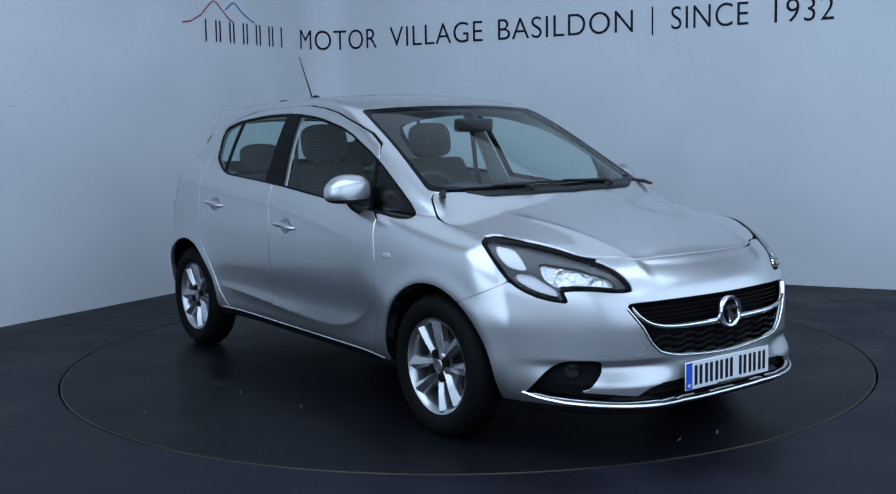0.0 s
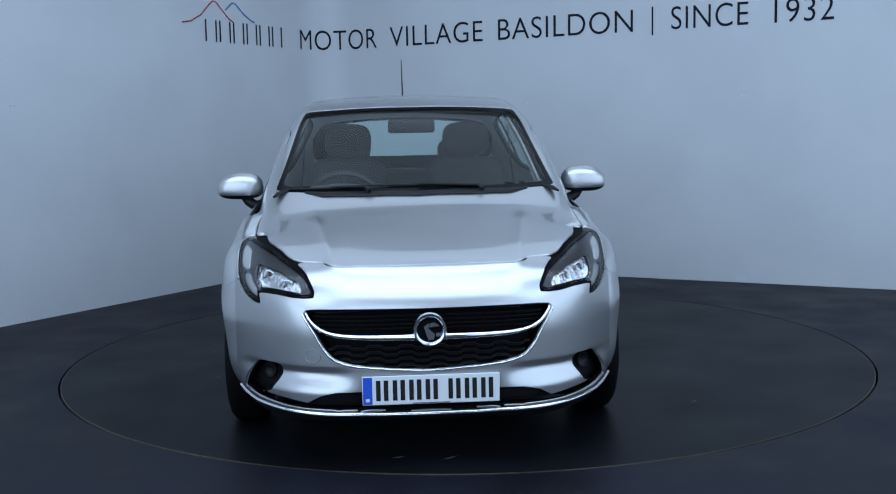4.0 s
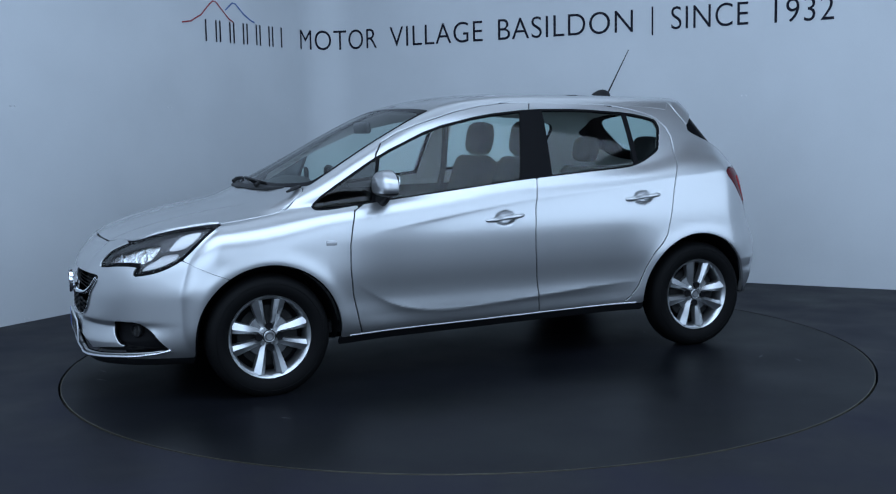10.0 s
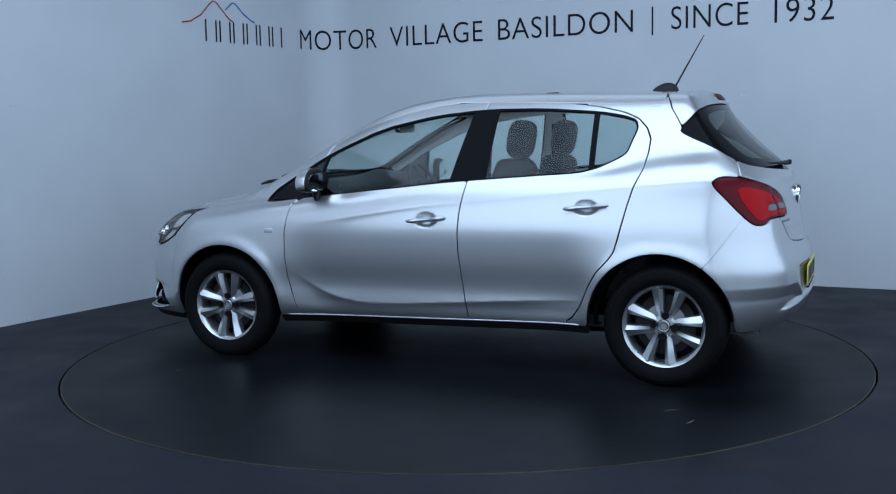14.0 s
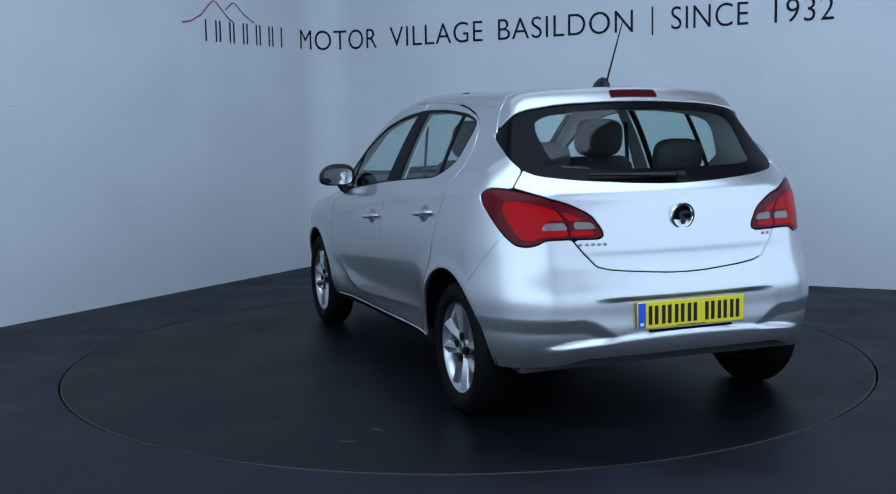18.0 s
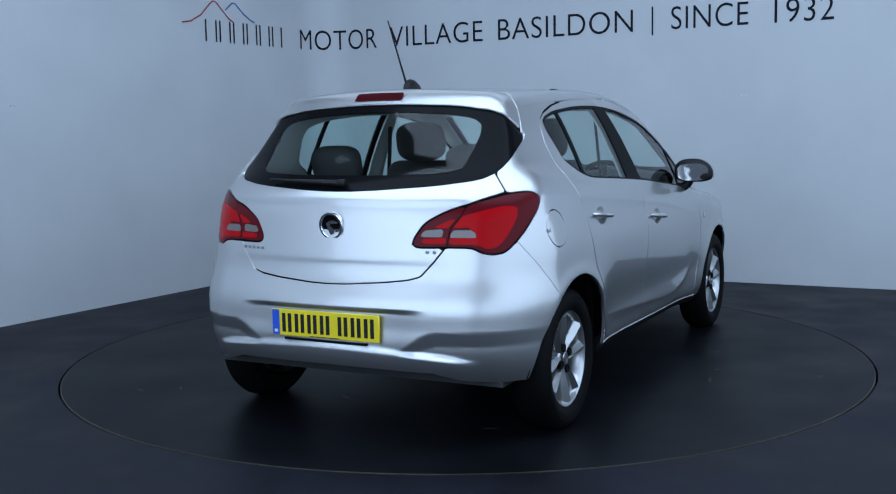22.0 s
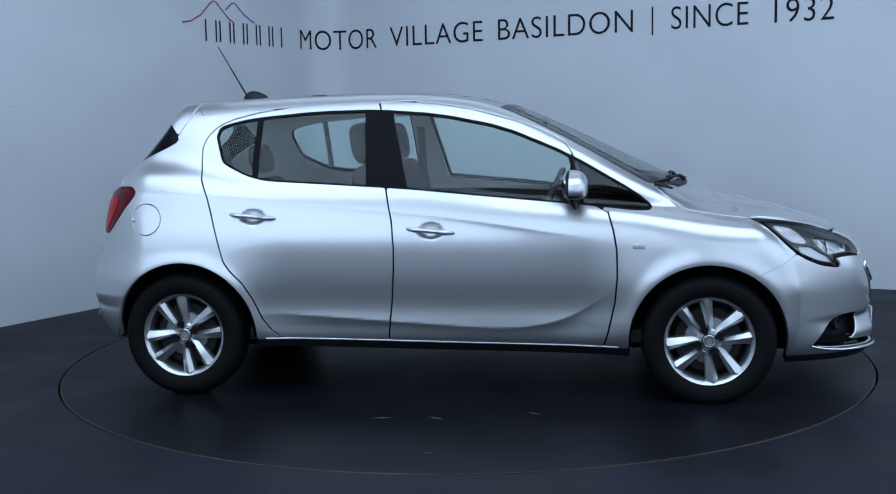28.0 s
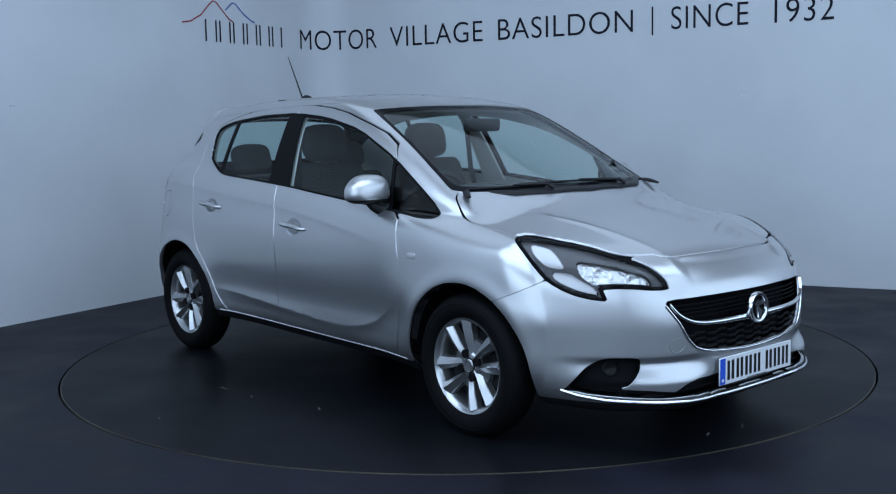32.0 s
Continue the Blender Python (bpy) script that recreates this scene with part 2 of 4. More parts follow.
word_spans = (("MOTOR", -1.46, 3.90, -.772, 3.942), ("VILLAGE", -.645, 3.879, .207, 3.452), ("BASILDON", .342, 3.385, 1.439, 2.837), ("SINCE", 1.726, 2.693, 2.277, 2.418), ("1932", 2.455, 2.33, 2.848, 2.132))
for body, xa, ya, xb, yb in word_spans:
    bend_text("wall_word", body, s_of(xa, ya), s_of(xb, yb), INK, "thin dark navy capitals across the pale wall")


def stroke(name, pts, width, mat, parent):
    """A flat stroke of lettering on the wall through (s, z) points."""
    p = np.array(pts, float)
    t = np.gradient(p, axis=0)
    t /= np.linalg.norm(t, axis=1)[:, None]
    n = np.stack([-t[:, 1], t[:, 0]], 1) * width / 2
    v = [on_wall(*q, .003) for q in p + n] + [on_wall(*q, .003) for q in p - n]
    m = len(p)
    return obj(name, v, [(i, i + 1, m + i + 1, m + i) for i in range(m - 1)], mat, parent)


S0, S1 = s_of(-2.116, 2.822), s_of(-1.607, 3.71)
bars = tagged(new("wall_emblem"), "thin dark bars under two roof-shaped lines, red and blue", "emblem", group="lettering on the wall")
for i in range(6):
    a = S0 + (S1 - S0) * (i + .08) / 6
    b = S0 + (S1 - S0) * (i + .80) / 6
    stroke("bar", [(a, BASE_Z), (a, BASE_Z + CAP)], .017, INK, bars)
    stroke("bar", [(b, BASE_Z), (b, BASE_Z + CAP)], .017, INK, bars)
sa, sm, sb = s_of(-2.244, 2.598), s_of(-2.05, 2.93), s_of(-1.93, 3.14)
stroke("red_line", [(sa, 2.187), (sa + .1, 2.203), (sa + .22, 2.262), (sa + .31, 2.345), (sm - .02, 2.387), (sm + .02, 2.383), (sm + .10, 2.315), (sm + .17, 2.255), (sm + .23, 2.225)], .012, LOGO_RED, bars)
stroke("blue_line", [(sm + .13, 2.325), (sm + .22, 2.392), (sm + .26, 2.388), (sm + .36, 2.31), (sm + .45, 2.262), (sm + .50, 2.248)], .012, LOGO_BLUE, bars)
sp = s_of(1.586, 2.763)
stroke("stroke_line", [(sp, 2.014), (sp, 2.246)], .014, INK, tagged(new("wall_divider"), "thin upright dark line between the words", "lettering", group="lettering on the wall"))


# ---------- the car's skin: one smooth implicit form, x forward, y to its left, z up ----------
def spline(*knots):
    """A natural cubic through (x, y) knots, straight past its ends; works on arrays."""
    k = np.array(sorted(knots), float)
    x, y = k[:, 0], k[:, 1]
    n = len(x)
    h = np.diff(x)
    a = np.eye(n)
    b = np.zeros(n)
    for i in range(1, n - 1):
        a[i, i - 1:i + 2] = h[i - 1], 2 * (h[i - 1] + h[i]), h[i]
        b[i] = 6 * ((y[i + 1] - y[i]) / h[i] - (y[i] - y[i - 1]) / h[i - 1])
    m = np.linalg.solve(a, b)
    s0 = (y[1] - y[0]) / h[0] - h[0] * m[1] / 6
    s1 = (y[-1] - y[-2]) / h[-1] + h[-1] * m[-2] / 6

    def f(q):
        q = np.asarray(q, float)
        c = np.clip(q, x[0], x[-1])
        i = np.clip(np.searchsorted(x, c) - 1, 0, n - 2)
        d, e, w = c - x[i], x[i + 1] - c, h[i]
        v = (m[i] * e ** 3 + m[i + 1] * d ** 3) / (6 * w) + (y[i] / w - m[i] * w / 6) * e + (y[i + 1] / w - m[i + 1] * w / 6) * d
        return v + np.where(q < x[0], (q - x[0]) * s0, 0) + np.where(q > x[-1], (q - x[-1]) * s1, 0)
    return f


def smax(a, b, k):
    h = np.maximum(k - np.abs(a - b), 0) / k
    return np.maximum(a, b) + h ** 3 * k / 6


def smin(a, b, k):
    return -smax(-a, -b, k)


def step(a, b, q):
    t = np.clip((q - a) / (b - a), 0, 1)
    return t * t * (3 - 2 * t)


plan_width = spline((-2.1, .75), (-1.75, .822), (-1.45, .856), (-1.2, .866), (-.7, .862), (0, .862), (.6, .864), (1.1, .870), (1.35, .866), (1.6, .835), (1.85, .76), (2.1, .64))
side_bow = spline((.1, -.17), (.2, -.085), (.25, -.045), (.3, -.020), (.42, -.008), (.55, 0), (.68, -.004), (.8, -.013), (.9, -.032), (1.0, -.06), (1.1, -.10), (1.3, -.2))
glass_plan = spline((-2.0, .60), (-1.7, .69), (-1.45, .745), (-1.2, .780), (-.9, .797), (-.4, .807), (.1, .805), (.55, .776), (.85, .746), (1.0, .728), (1.2, .695), (1.4, .65))
tumble = spline((.6, -.012), (.8, -.012), (.88, -.009), (.95, 0), (1.05, .035), (1.15, .076), (1.25, .122), (1.33, .164), (1.4, .207), (1.5, .275))
cabin_top = spline((1.6, .79), (1.4, .892), (1.2, .991), (1.05, 1.066), (.87, 1.152), (.7, 1.236), (.5, 1.330), (.4, 1.374), (.3, 1.412), (.15, 1.450), (0, 1.471), (-.2, 1.483), (-.45, 1.483), (-.8, 1.475), (-1.1, 1.465), (-1.3, 1.460), (-1.45, 1.455), (-1.6, 1.45), (-1.8, 1.44))
cabin_crown = spline((1.4, .2), (1.05, .195), (.8, .17), (.5, .13), (.2, .10), (-.3, .085), (-1.0, .085), (-1.4, .10), (-1.8, .12))
deck = spline((2.2, .61), (2.1, .672), (2.04, .720), (1.97, .766), (1.88, .797), (1.72, .840), (1.55, .884), (1.38, .925), (1.22, .960), (1.0, 1.0), (.7, 1.03), (.2, 1.055), (-.4, 1.09), (-.9, 1.125), (-1.2, 1.15), (-1.6, 1.17), (-2.0, 1.15))
deck_crown = spline((2.1, .12), (1.9, .125), (1.8, .092), (1.7, .072), (1.58, .082), (1.45, .122), (1.25, .155), (1.0, .172), (.7, .165), (.2, .13), (-.4, .12), (-.9, .115), (-1.2, .11), (-1.7, .11))
nose = spline((.08, 1.96), (.15, 2.03), (.2, 2.073), (.26, 2.088), (.36, 2.092), (.45, 2.092), (.53, 2.091), (.6, 2.086), (.66, 2.074), (.72, 2.04), (.8, 1.97), (.9, 1.86))
tail = spline((.2, -1.80), (.3, -1.875), (.36, -1.905), (.42, -1.918), (.5, -1.912), (.58, -1.905), (.64, -1.885), (.70, -1.863), (.76, -1.851), (.82, -1.840), (.9, -1.826), (.98, -1.806), (1.03, -1.778), (1.1, -1.712), (1.2, -1.611), (1.3, -1.516), (1.4, -1.434), (1.5, -1.35))
tail_round = spline((.2, .18), (.8, .20), (1.0, .24), (1.15, .27), (1.3, .25), (1.5, .24))
crease_z = spline((.9, .745), (.69, .777), (.3, .838), (-.2, .900), (-.7, .942), (-1.1, .979), (-1.43, 1.003), (-1.7, 1.015))
blade_z = spline((.86, .56), (.74, .472), (.62, .403), (.48, .361), (.33, .346), (.17, .349), (-.22, .373), (-.7, .404), (-1.0, .42))
HUB_X, HUB_Z, HUB_Y = 1.255, .302, .815
CUPS = ((-.022, .806), (-.885, .878))        # hollows behind the door handles


def skin_side(x, z):
    w = plan_width(x) + side_bow(z)
    for cx in (HUB_X, -HUB_X):
        r = np.hypot(x - cx, z - HUB_Z)
        w = w + .007 * np.exp(-((r - .365) / .040) ** 2) * step(.1, .5, z)
    d = z - crease_z(x)
    on = step(.80, .30, x) * step(-1.75, -1.45, x)
    w = w + on * np.where(d > 0, -.06 * d * np.exp(-np.maximum(d, 0) / .05), -.009 * (1 - np.exp(np.minimum(d, 0) / .030)) * np.exp(np.minimum(d, 0) / .16))
    d = z - blade_z(x)
    on = step(.86, .5, x) * step(-1.0, -.45, x)
    w = w + on * np.where(d > 0, (.005 * np.exp(-np.maximum(d, 0) / .050)), .005 - .016 * (1 - np.exp(np.minimum(d, 0) / .042)))
    w = w - step(.98, .62, x) * step(-1.05, -.70, x) * (.034 * step(.80, .42, z) - .010 * step(.36, .27, z))
    for cx, cz in CUPS:
        e = ((x - cx) / .060) ** 2 + ((z - cz) / .037) ** 2
        w = w - .016 * step(1.25, .25, e)
    return w


def skin(x, y, z):
    y = np.abs(y)
    side = y - skin_side(x, z)
    ridge = .012 * np.exp(-np.sqrt(((y - (.36 + .16 * (1.95 - x))) / .035) ** 2 + .04)) * step(1.2, 1.5, x) * step(2.05, 1.9, x)
    lip = .013 * step(1.972, 1.996, x + .36 * y * y) * step(.37, .31, y)
    top = (z - deck(x) + deck_crown(x) * y * y - ridge + lip) * .9
    yf = np.where(y < .78, y, .78 + .25 * (y - .78))
    hi = step(.50, .64, z)
    front = x - nose(z) + hi * (.27 * yf * yf + 1.10 * yf ** 5.6) + (1 - hi) * (.075 * yf * yf + 1.0 * yf ** 4)
    front = front + .018 * np.exp(-((y - .43) / .10) ** 2 - ((z - .665) / .045) ** 2)
    front = front - .036 * step(.37, .285, z) * step(.22, .44, y) * step(.80, .66, y)
    rear = tail(z) + tail_round(z) * y * y + .75 * y ** 7 - x
    lip_z = .420 - .12 * y * y
    ledge = step(lip_z + .012, lip_z - .012, z) * step(.66, .52, y)
    bay = step(.574, .562, z) * step(.46, .28, y) * .8
    under = np.clip((.427 + .065 * step(.28, .50, y) - z) / .055, 0, 1)
    rear = rear + .018 * np.maximum(bay, under * 1.35 * step(.26, .34, y)) * (1 - ledge) + .0028 * step(.772, .738, z) * step(.56, .42, y) * step(.60, .70, z) + .009 * step(1.01, .97, z) * step(.62, .5, y)
    front = front + .012 * step(.394, .368, z) * step(.27, .42, y) * step(.78, .66, y)
    low = smax(smax(side, top, .11 + .06 * step(.9, 1.25, x)), smax(front, rear, .02), .06 + .08 * step(1.35, 1.6, x))
    gs = y - glass_plan(x) + tumble(z)
    ct = (z - cabin_top(x) + cabin_crown(x) * y * y) * .92
    cab = smax(smax(smax(gs, ct, .09), rear * .8 + .035 * step(1.10, .95, z), .05), np.maximum(x - 1.5, .8 - z), .02)
    f = smin(low, cab, .035 + .085 * step(-.95, -1.30, x) * step(.50, .62, y) * step(-1.60, -1.42, x))
    return smax(f, .17 - z, .04)


def skin_normal(p):
    e = 5e-3
    g = np.stack([skin(*(p + d).T) - skin(*(p - d).T) for d in np.eye(3) * e], 1)
    return g / np.linalg.norm(g, axis=1)[:, None]


def skin_reach(o, d, far=2.2):
    """Where rays from inside (o, along d) leave the skin."""
    a, b = np.zeros(len(o)), np.full(len(o), far)
    for _ in range(40):
        m = (a + b) / 2
        q = o + d * m[:, None]
        inside = skin(q[:, 0], q[:, 1], q[:, 2]) < 0
        a, b = np.where(inside, m, a), np.where(inside, b, m)
    return o + d * ((a + b) / 2)[:, None]


FAN_F, FAN_R, AXIS_Z = 1.15, -1.10, .62


def skin_grid(nf=72, ns=128, nr=64, nv=120):
    """Half of the skin (y >= 0) as a grid of points: round the plan, and from the underside to the roof."""
    u = [(FAN_F, radians(a)) for a in np.linspace(0, 90, nf, endpoint=False)]
    u += [(x, math.pi / 2) for x in np.linspace(FAN_F, FAN_R, ns, endpoint=False)]
    u += [(FAN_R, radians(a)) for a in np.linspace(90, 180, nr)]
    v = np.radians(np.concatenate([np.linspace(-52, -26, nv // 9, endpoint=False), np.linspace(-26, 36, int(nv * .42), endpoint=False), np.linspace(36, 62, int(nv * .33), endpoint=False), np.linspace(62, 90, nv // 7)]))
    nv = len(v)
    ox, an = np.array(u).T
    o = np.zeros((len(u), nv, 3))
    o[..., 0], o[..., 2] = ox[:, None], AXIS_Z
    d = np.stack([np.cos(an)[:, None] * np.cos(v), np.sin(an)[:, None] * np.cos(v), np.ones(len(u))[:, None] * np.sin(v)], -1)
    d[(an == 0) | (an == math.pi), :, 1] = 0
    p = skin_reach(o.reshape(-1, 3), d.reshape(-1, 3))
    return p.reshape(len(u), nv, 3)


# ---------- the car: panels cut out of the skin along their shut lines ----------
XO, YO = .015, -.300
car = tagged(new("hatchback_car"), "silver five-door hatchback car parked on the black turntable", "car")
FA, RA = .0145, .0131      # metres per degree round the nose and round the tail


def poly(*pts, cut=1, wide=1.0):
    """A closed outline with its corners cut off cut times; the first coordinate scaled by wide."""
    p = np.array(pts, float) * [wide, 1]
    for _ in range(cut):
        q = np.roll(p, -1, 0)
        p = np.stack([.82 * p + .18 * q, .18 * p + .82 * q], 1).reshape(-1, 2)
    return p


def inside(p, a, b):
    """Signed distance of points (a, b) to the outline p, below 0 within."""
    d = np.full(len(a), 1e9)
    odd = np.zeros(len(a), bool)
    for (x0, y0), (x1, y1) in zip(p, np.roll(p, -1, 0)):
        ex, ey = x1 - x0, y1 - y0
        wx, wy = a - x0, b - y0
        t = np.clip((wx * ex + wy * ey) / (ex * ex + ey * ey + 1e-12), 0, 1)
        d = np.minimum(d, (wx - ex * t) ** 2 + (wy - ey * t) ** 2)
        c = (y0 > b) != (y1 > b)
        odd ^= c & (a < ex * (b - y0) / (ey if ey else 1e-9) + x0)
    return np.where(odd, -1, 1) * np.sqrt(d)


GRID = skin_grid(170, 190, 110, 235)
NU, NV, _ = GRID.shape
SV = GRID.reshape(-1, 3)
SN = skin_normal(SV)
idx = np.arange(NU * NV).reshape(NU, NV)
SQ = np.stack([idx[:-1, :-1], idx[1:, :-1], idx[1:, 1:], idx[:-1, 1:]], -1).reshape(-1, 4)
X, Y, Z = SV.T
AF = np.degrees(np.arctan2(Y, X - FAN_F)) * FA
AR = np.degrees(np.arctan2(Y, FAN_R - X)) * RA

# outlines on the side (x, z)
B_LINE = [(-.242, .270), (-.215, .486), (-.202, .637), (-.200, .728), (-.208, .848), (-.240, 1.008), (-.288, 1.381), (-.302, 1.43)]
side_windows = poly((.995, .892), (.92, .893), (.77, .911), (.46, .942), (.16, .972), (-.14, 1.002), (-.59, 1.032), (-.83, 1.046), (-.93, 1.070), (-1.02, 1.112), (-1.068, 1.140), (-1.095, 1.215), (-1.114, 1.266), (-1.10, 1.312), (-1.04, 1.333), (-.92, 1.356), (-.61, 1.381), (-.30, 1.384), (0, 1.357), (.31, 1.292), (.62, 1.160), (.93, .977), (1.005, .914))
front_door = poly((.80, .888), (.823, .807), (.838, .717), (.840, .596), (.829, .474), (.795, .320), (.778, .266), (.77, .19), (-.245, .19), *B_LINE[:-1], (-.302, 1.421), (-.15, 1.418), (0, 1.403), (.155, 1.375), (.37, 1.314), (.495, 1.271), (.595, 1.218), (.635, 1.160), (.66, 1.05), (.74, .92), cut=0)
rear_door = poly(*B_LINE[:-1], (-.302, 1.421), (-.605, 1.412), (-.757, 1.402), (-.908, 1.379), (-1.03, 1.350), (-1.105, 1.318), (-1.155, 1.268), (-1.177, 1.214), (-1.173, 1.153), (-1.155, 1.062), (-1.118, .979), (-1.091, .890), (-1.061, .771), (-1.032, .666), (-1.0, .622), (-.942, .562), (-.897, .487), (-.852, .382), (-.807, .321), (-.775, .299), (-.76, .19), (-.244, .19), cut=0)
d_win = np.maximum(inside(side_windows, X, Z), .45 - Y)
d_fd = np.maximum(inside(front_door, X, Z), .45 - Y)
d_rd = np.maximum(inside(rear_door, X, Z), .45 - Y)
arch_f = np.maximum(np.hypot(X - 1.25, (Z - .288)) - .356, .4 - Y)
arch_r = np.maximum(np.hypot(X + 1.247, (Z - .300)) - .358, .4 - Y)
d_arch = np.minimum(np.minimum(arch_f, np.maximum(np.maximum(np.abs(X - 1.25) - .352, Z - .288), .4 - Y)), np.minimum(arch_r, np.maximum(np.maximum(np.abs(X + 1.247) - .354, Z - .3), .4 - Y)))
sill_z = np.interp(X, [-.95, -.7, .78, .95], [.284, .284, .257, .252])
# outlines round the nose (degrees, z)
headlamp = poly((27.5, .653), (27.8, .675), (29.1, .702), (31.1, .732), (33.9, .754), (36.3, .766), (40.0, .785), (45.0, .808), (50.3, .825), (57.0, .840), (62.8, .848), (66.1, .849), (67.6, .844), (66.5, .832), (64.5, .806), (62.2, .771), (59.6, .727), (57.6, .697), (55.4, .672), (52.8, .651), (49.7, .632), (45.9, .619), (42.6, .614), (43.0, .634), (43.8, .658), (40.5, .662), (36.4, .660), (32.3, .652), (29.4, .650), wide=FA, cut=0)
grille = poly((-10, .612), (16, .613), (28.4, .610), (29.4, .592), (26, .522), (24, .462), (21.6, .420), (16.6, .398), (3.4, .380), (-10, .379), wide=FA)
fog_bay = poly((35.0, .386), (36.8, .394), (43.5, .391), (47.5, .352), (51.0, .285), (52.6, .259), (49, .255), (38.4, .274), (35, .345), wide=FA, cut=1)
low_bay = poly((53.0, .262), (49, .257), (38.4, .272), (33.5, .267), (27.5, .256), (24.5, .284), (21, .298), (-2, .303), (-2, .220), (11, .222), (24, .228), (31, .231), (43, .240), (53, .250), wide=FA, cut=0)
bumper_front = poly((57.5, .681), (50, .72), (42, .76), (36, .775), (20, .81), (-3, .81), (-3, .1), (97, .1), (97, .40), (76, .555), (70.5, .595), (64.5, .633), wide=FA, cut=0)
d_hl = np.maximum(inside(headlamp, AF, Z), 1.2 - X)
d_gr = np.maximum(inside(grille, AF, Z), 1.2 - X)
d_fog = np.maximum(inside(fog_bay, AF, Z), 1.2 - X)
d_low = np.maximum(inside(low_bay, AF, Z), 1.2 - X)
d_fb = np.maximum(inside(bumper_front, AF, Z), 1.2 - X)
# outlines from above (x, y)
bonnet = poly((1.957, -.05), (1.957, .05), (1.95, .165), (1.932, .335), (1.918, .378), (1.885, .405), (1.84, .512), (1.70, .635), (1.57, .70), (1.40, .712), (1.20, .722), (1.11, .712), (1.035, .680), (1.012, .648), (1.11, .436), (1.15, .25), (1.178, .05), (1.178, -.05), cut=1)
windscreen = poly((1.175, -.05), (1.175, .05), (1.15, .24), (1.108, .43), (1.02, .63), (.985, .664), (.90, .648), (.67, .612), (.43, .583), (.30, .560), (.285, .545), (.308, .335), (.325, .05), (.325, -.05), cut=1)
screen_clear = poly((1.148, -.05), (1.148, .05), (1.122, .24), (1.078, .43), (.99, .605), (.955, .628), (.90, .624), (.67, .592), (.43, .563), (.335, .543), (.338, .335), (.352, .05), (.352, -.05), cut=1)
roof = poly((.318, -.05), (.318, .05), (.302, .335), (.283, .545), (.25, .562), (-.3, .585), (-.9, .590), (-1.20, .592), (-1.23, .56), (-1.20, .35), (-1.19, .05), (-1.19, -.05), cut=0)
upper = np.where(Z > .55, -1, 1)
d_bon = np.maximum(np.maximum(inside(bonnet, X, Y), .60 - Z), upper)
d_ws = np.maximum(inside(windscreen, X, Y), .75 - Z)
d_wc = np.maximum(inside(screen_clear, X, Y), .75 - Z)
d_roof = np.maximum(inside(roof, X, Y), 1.25 - Z)
# outlines round the tail (degrees, z)
tail_lamp = poly((63.5, 1.004), (61.6, 1.023), (59.2, 1.029), (54, 1.024), (46, .998), (37.3, .960), (31.2, .915), (27.8, .852), (27.4, .829), (28.7, .817), (36.6, .819), (42.8, .818), (45.3, .796), (48, .789), (51.4, .799), (56, .862), (59.7, .924), (62.8, .975), wide=RA)
lamp_split = poly((43.6, 1.1), (43.0, .985), (40.5, .937), (37.8, .890), (36.6, .82), (36.5, .70), (-3, .70), (-3, 1.1), wide=RA, cut=0)
rear_window = poly((72, 1.258), (70.5, 1.233), (61, 1.172), (52.6, 1.100), (47, 1.074), (34, 1.053), (10, 1.034), (-14, 1.031), (-14, 1.392), (22, 1.390), (50, 1.380), (63, 1.352), wide=RA, cut=1)
rear_clear = poly((44, 1.130), (38, 1.112), (20, 1.106), (-14, 1.105), (-14, 1.367), (28, 1.364), (46, 1.352), (54, 1.337), (56, 1.310), (54, 1.265), (50, 1.210), (47, 1.168), wide=RA, cut=1)
tailgate = poly((36.6, .819), (33, .755), (29.5, .702), (26, .688), (19, .677), (6.5, .665), (-3, .662), (-3, 1.5), (60, 1.5), (52.5, 1.092), (53.4, 1.029), (46, 1.0), (43, .985), (40.5, .937), (37.8, .89), wide=RA, cut=0)
bumper_rear = poly((54.2, .838), (48, .86), (40, .85), (36.6, .819), (33, .755), (29.5, .702), (26, .688), (19, .677), (6.5, .665), (-3, .662), (-3, .1), (97, .1), (97, .35), (72, .52), (65, .638), (59.5, .744), wide=RA, cut=0)
back = np.where(X < -1.1, -1, 1)
d_tl = np.maximum(inside(tail_lamp, AR, Z), back)
d_split = inside(lamp_split, AR, Z)
d_rw = np.maximum(inside(rear_window, AR, Z), back)
d_rc = np.maximum(inside(rear_clear, AR, Z), back)
d_tg = np.maximum(inside(tailgate, AR, Z), back)
d_rb = np.maximum(inside(bumper_rear, AR, Z), back)
seam = np.interp(Y, [0, .35, .53, .59, .64, .8], [-1.19, -1.20, -1.235, -1.265, -1.33, -1.34])
d_spoil = np.maximum(np.maximum(X - seam, np.maximum(1.22 - Z, -d_rw)), Y - .645)
d_flap = np.maximum(np.hypot(X + 1.425, Z - .871) - .074, .5 - Y)
d_floor = .178 - Z


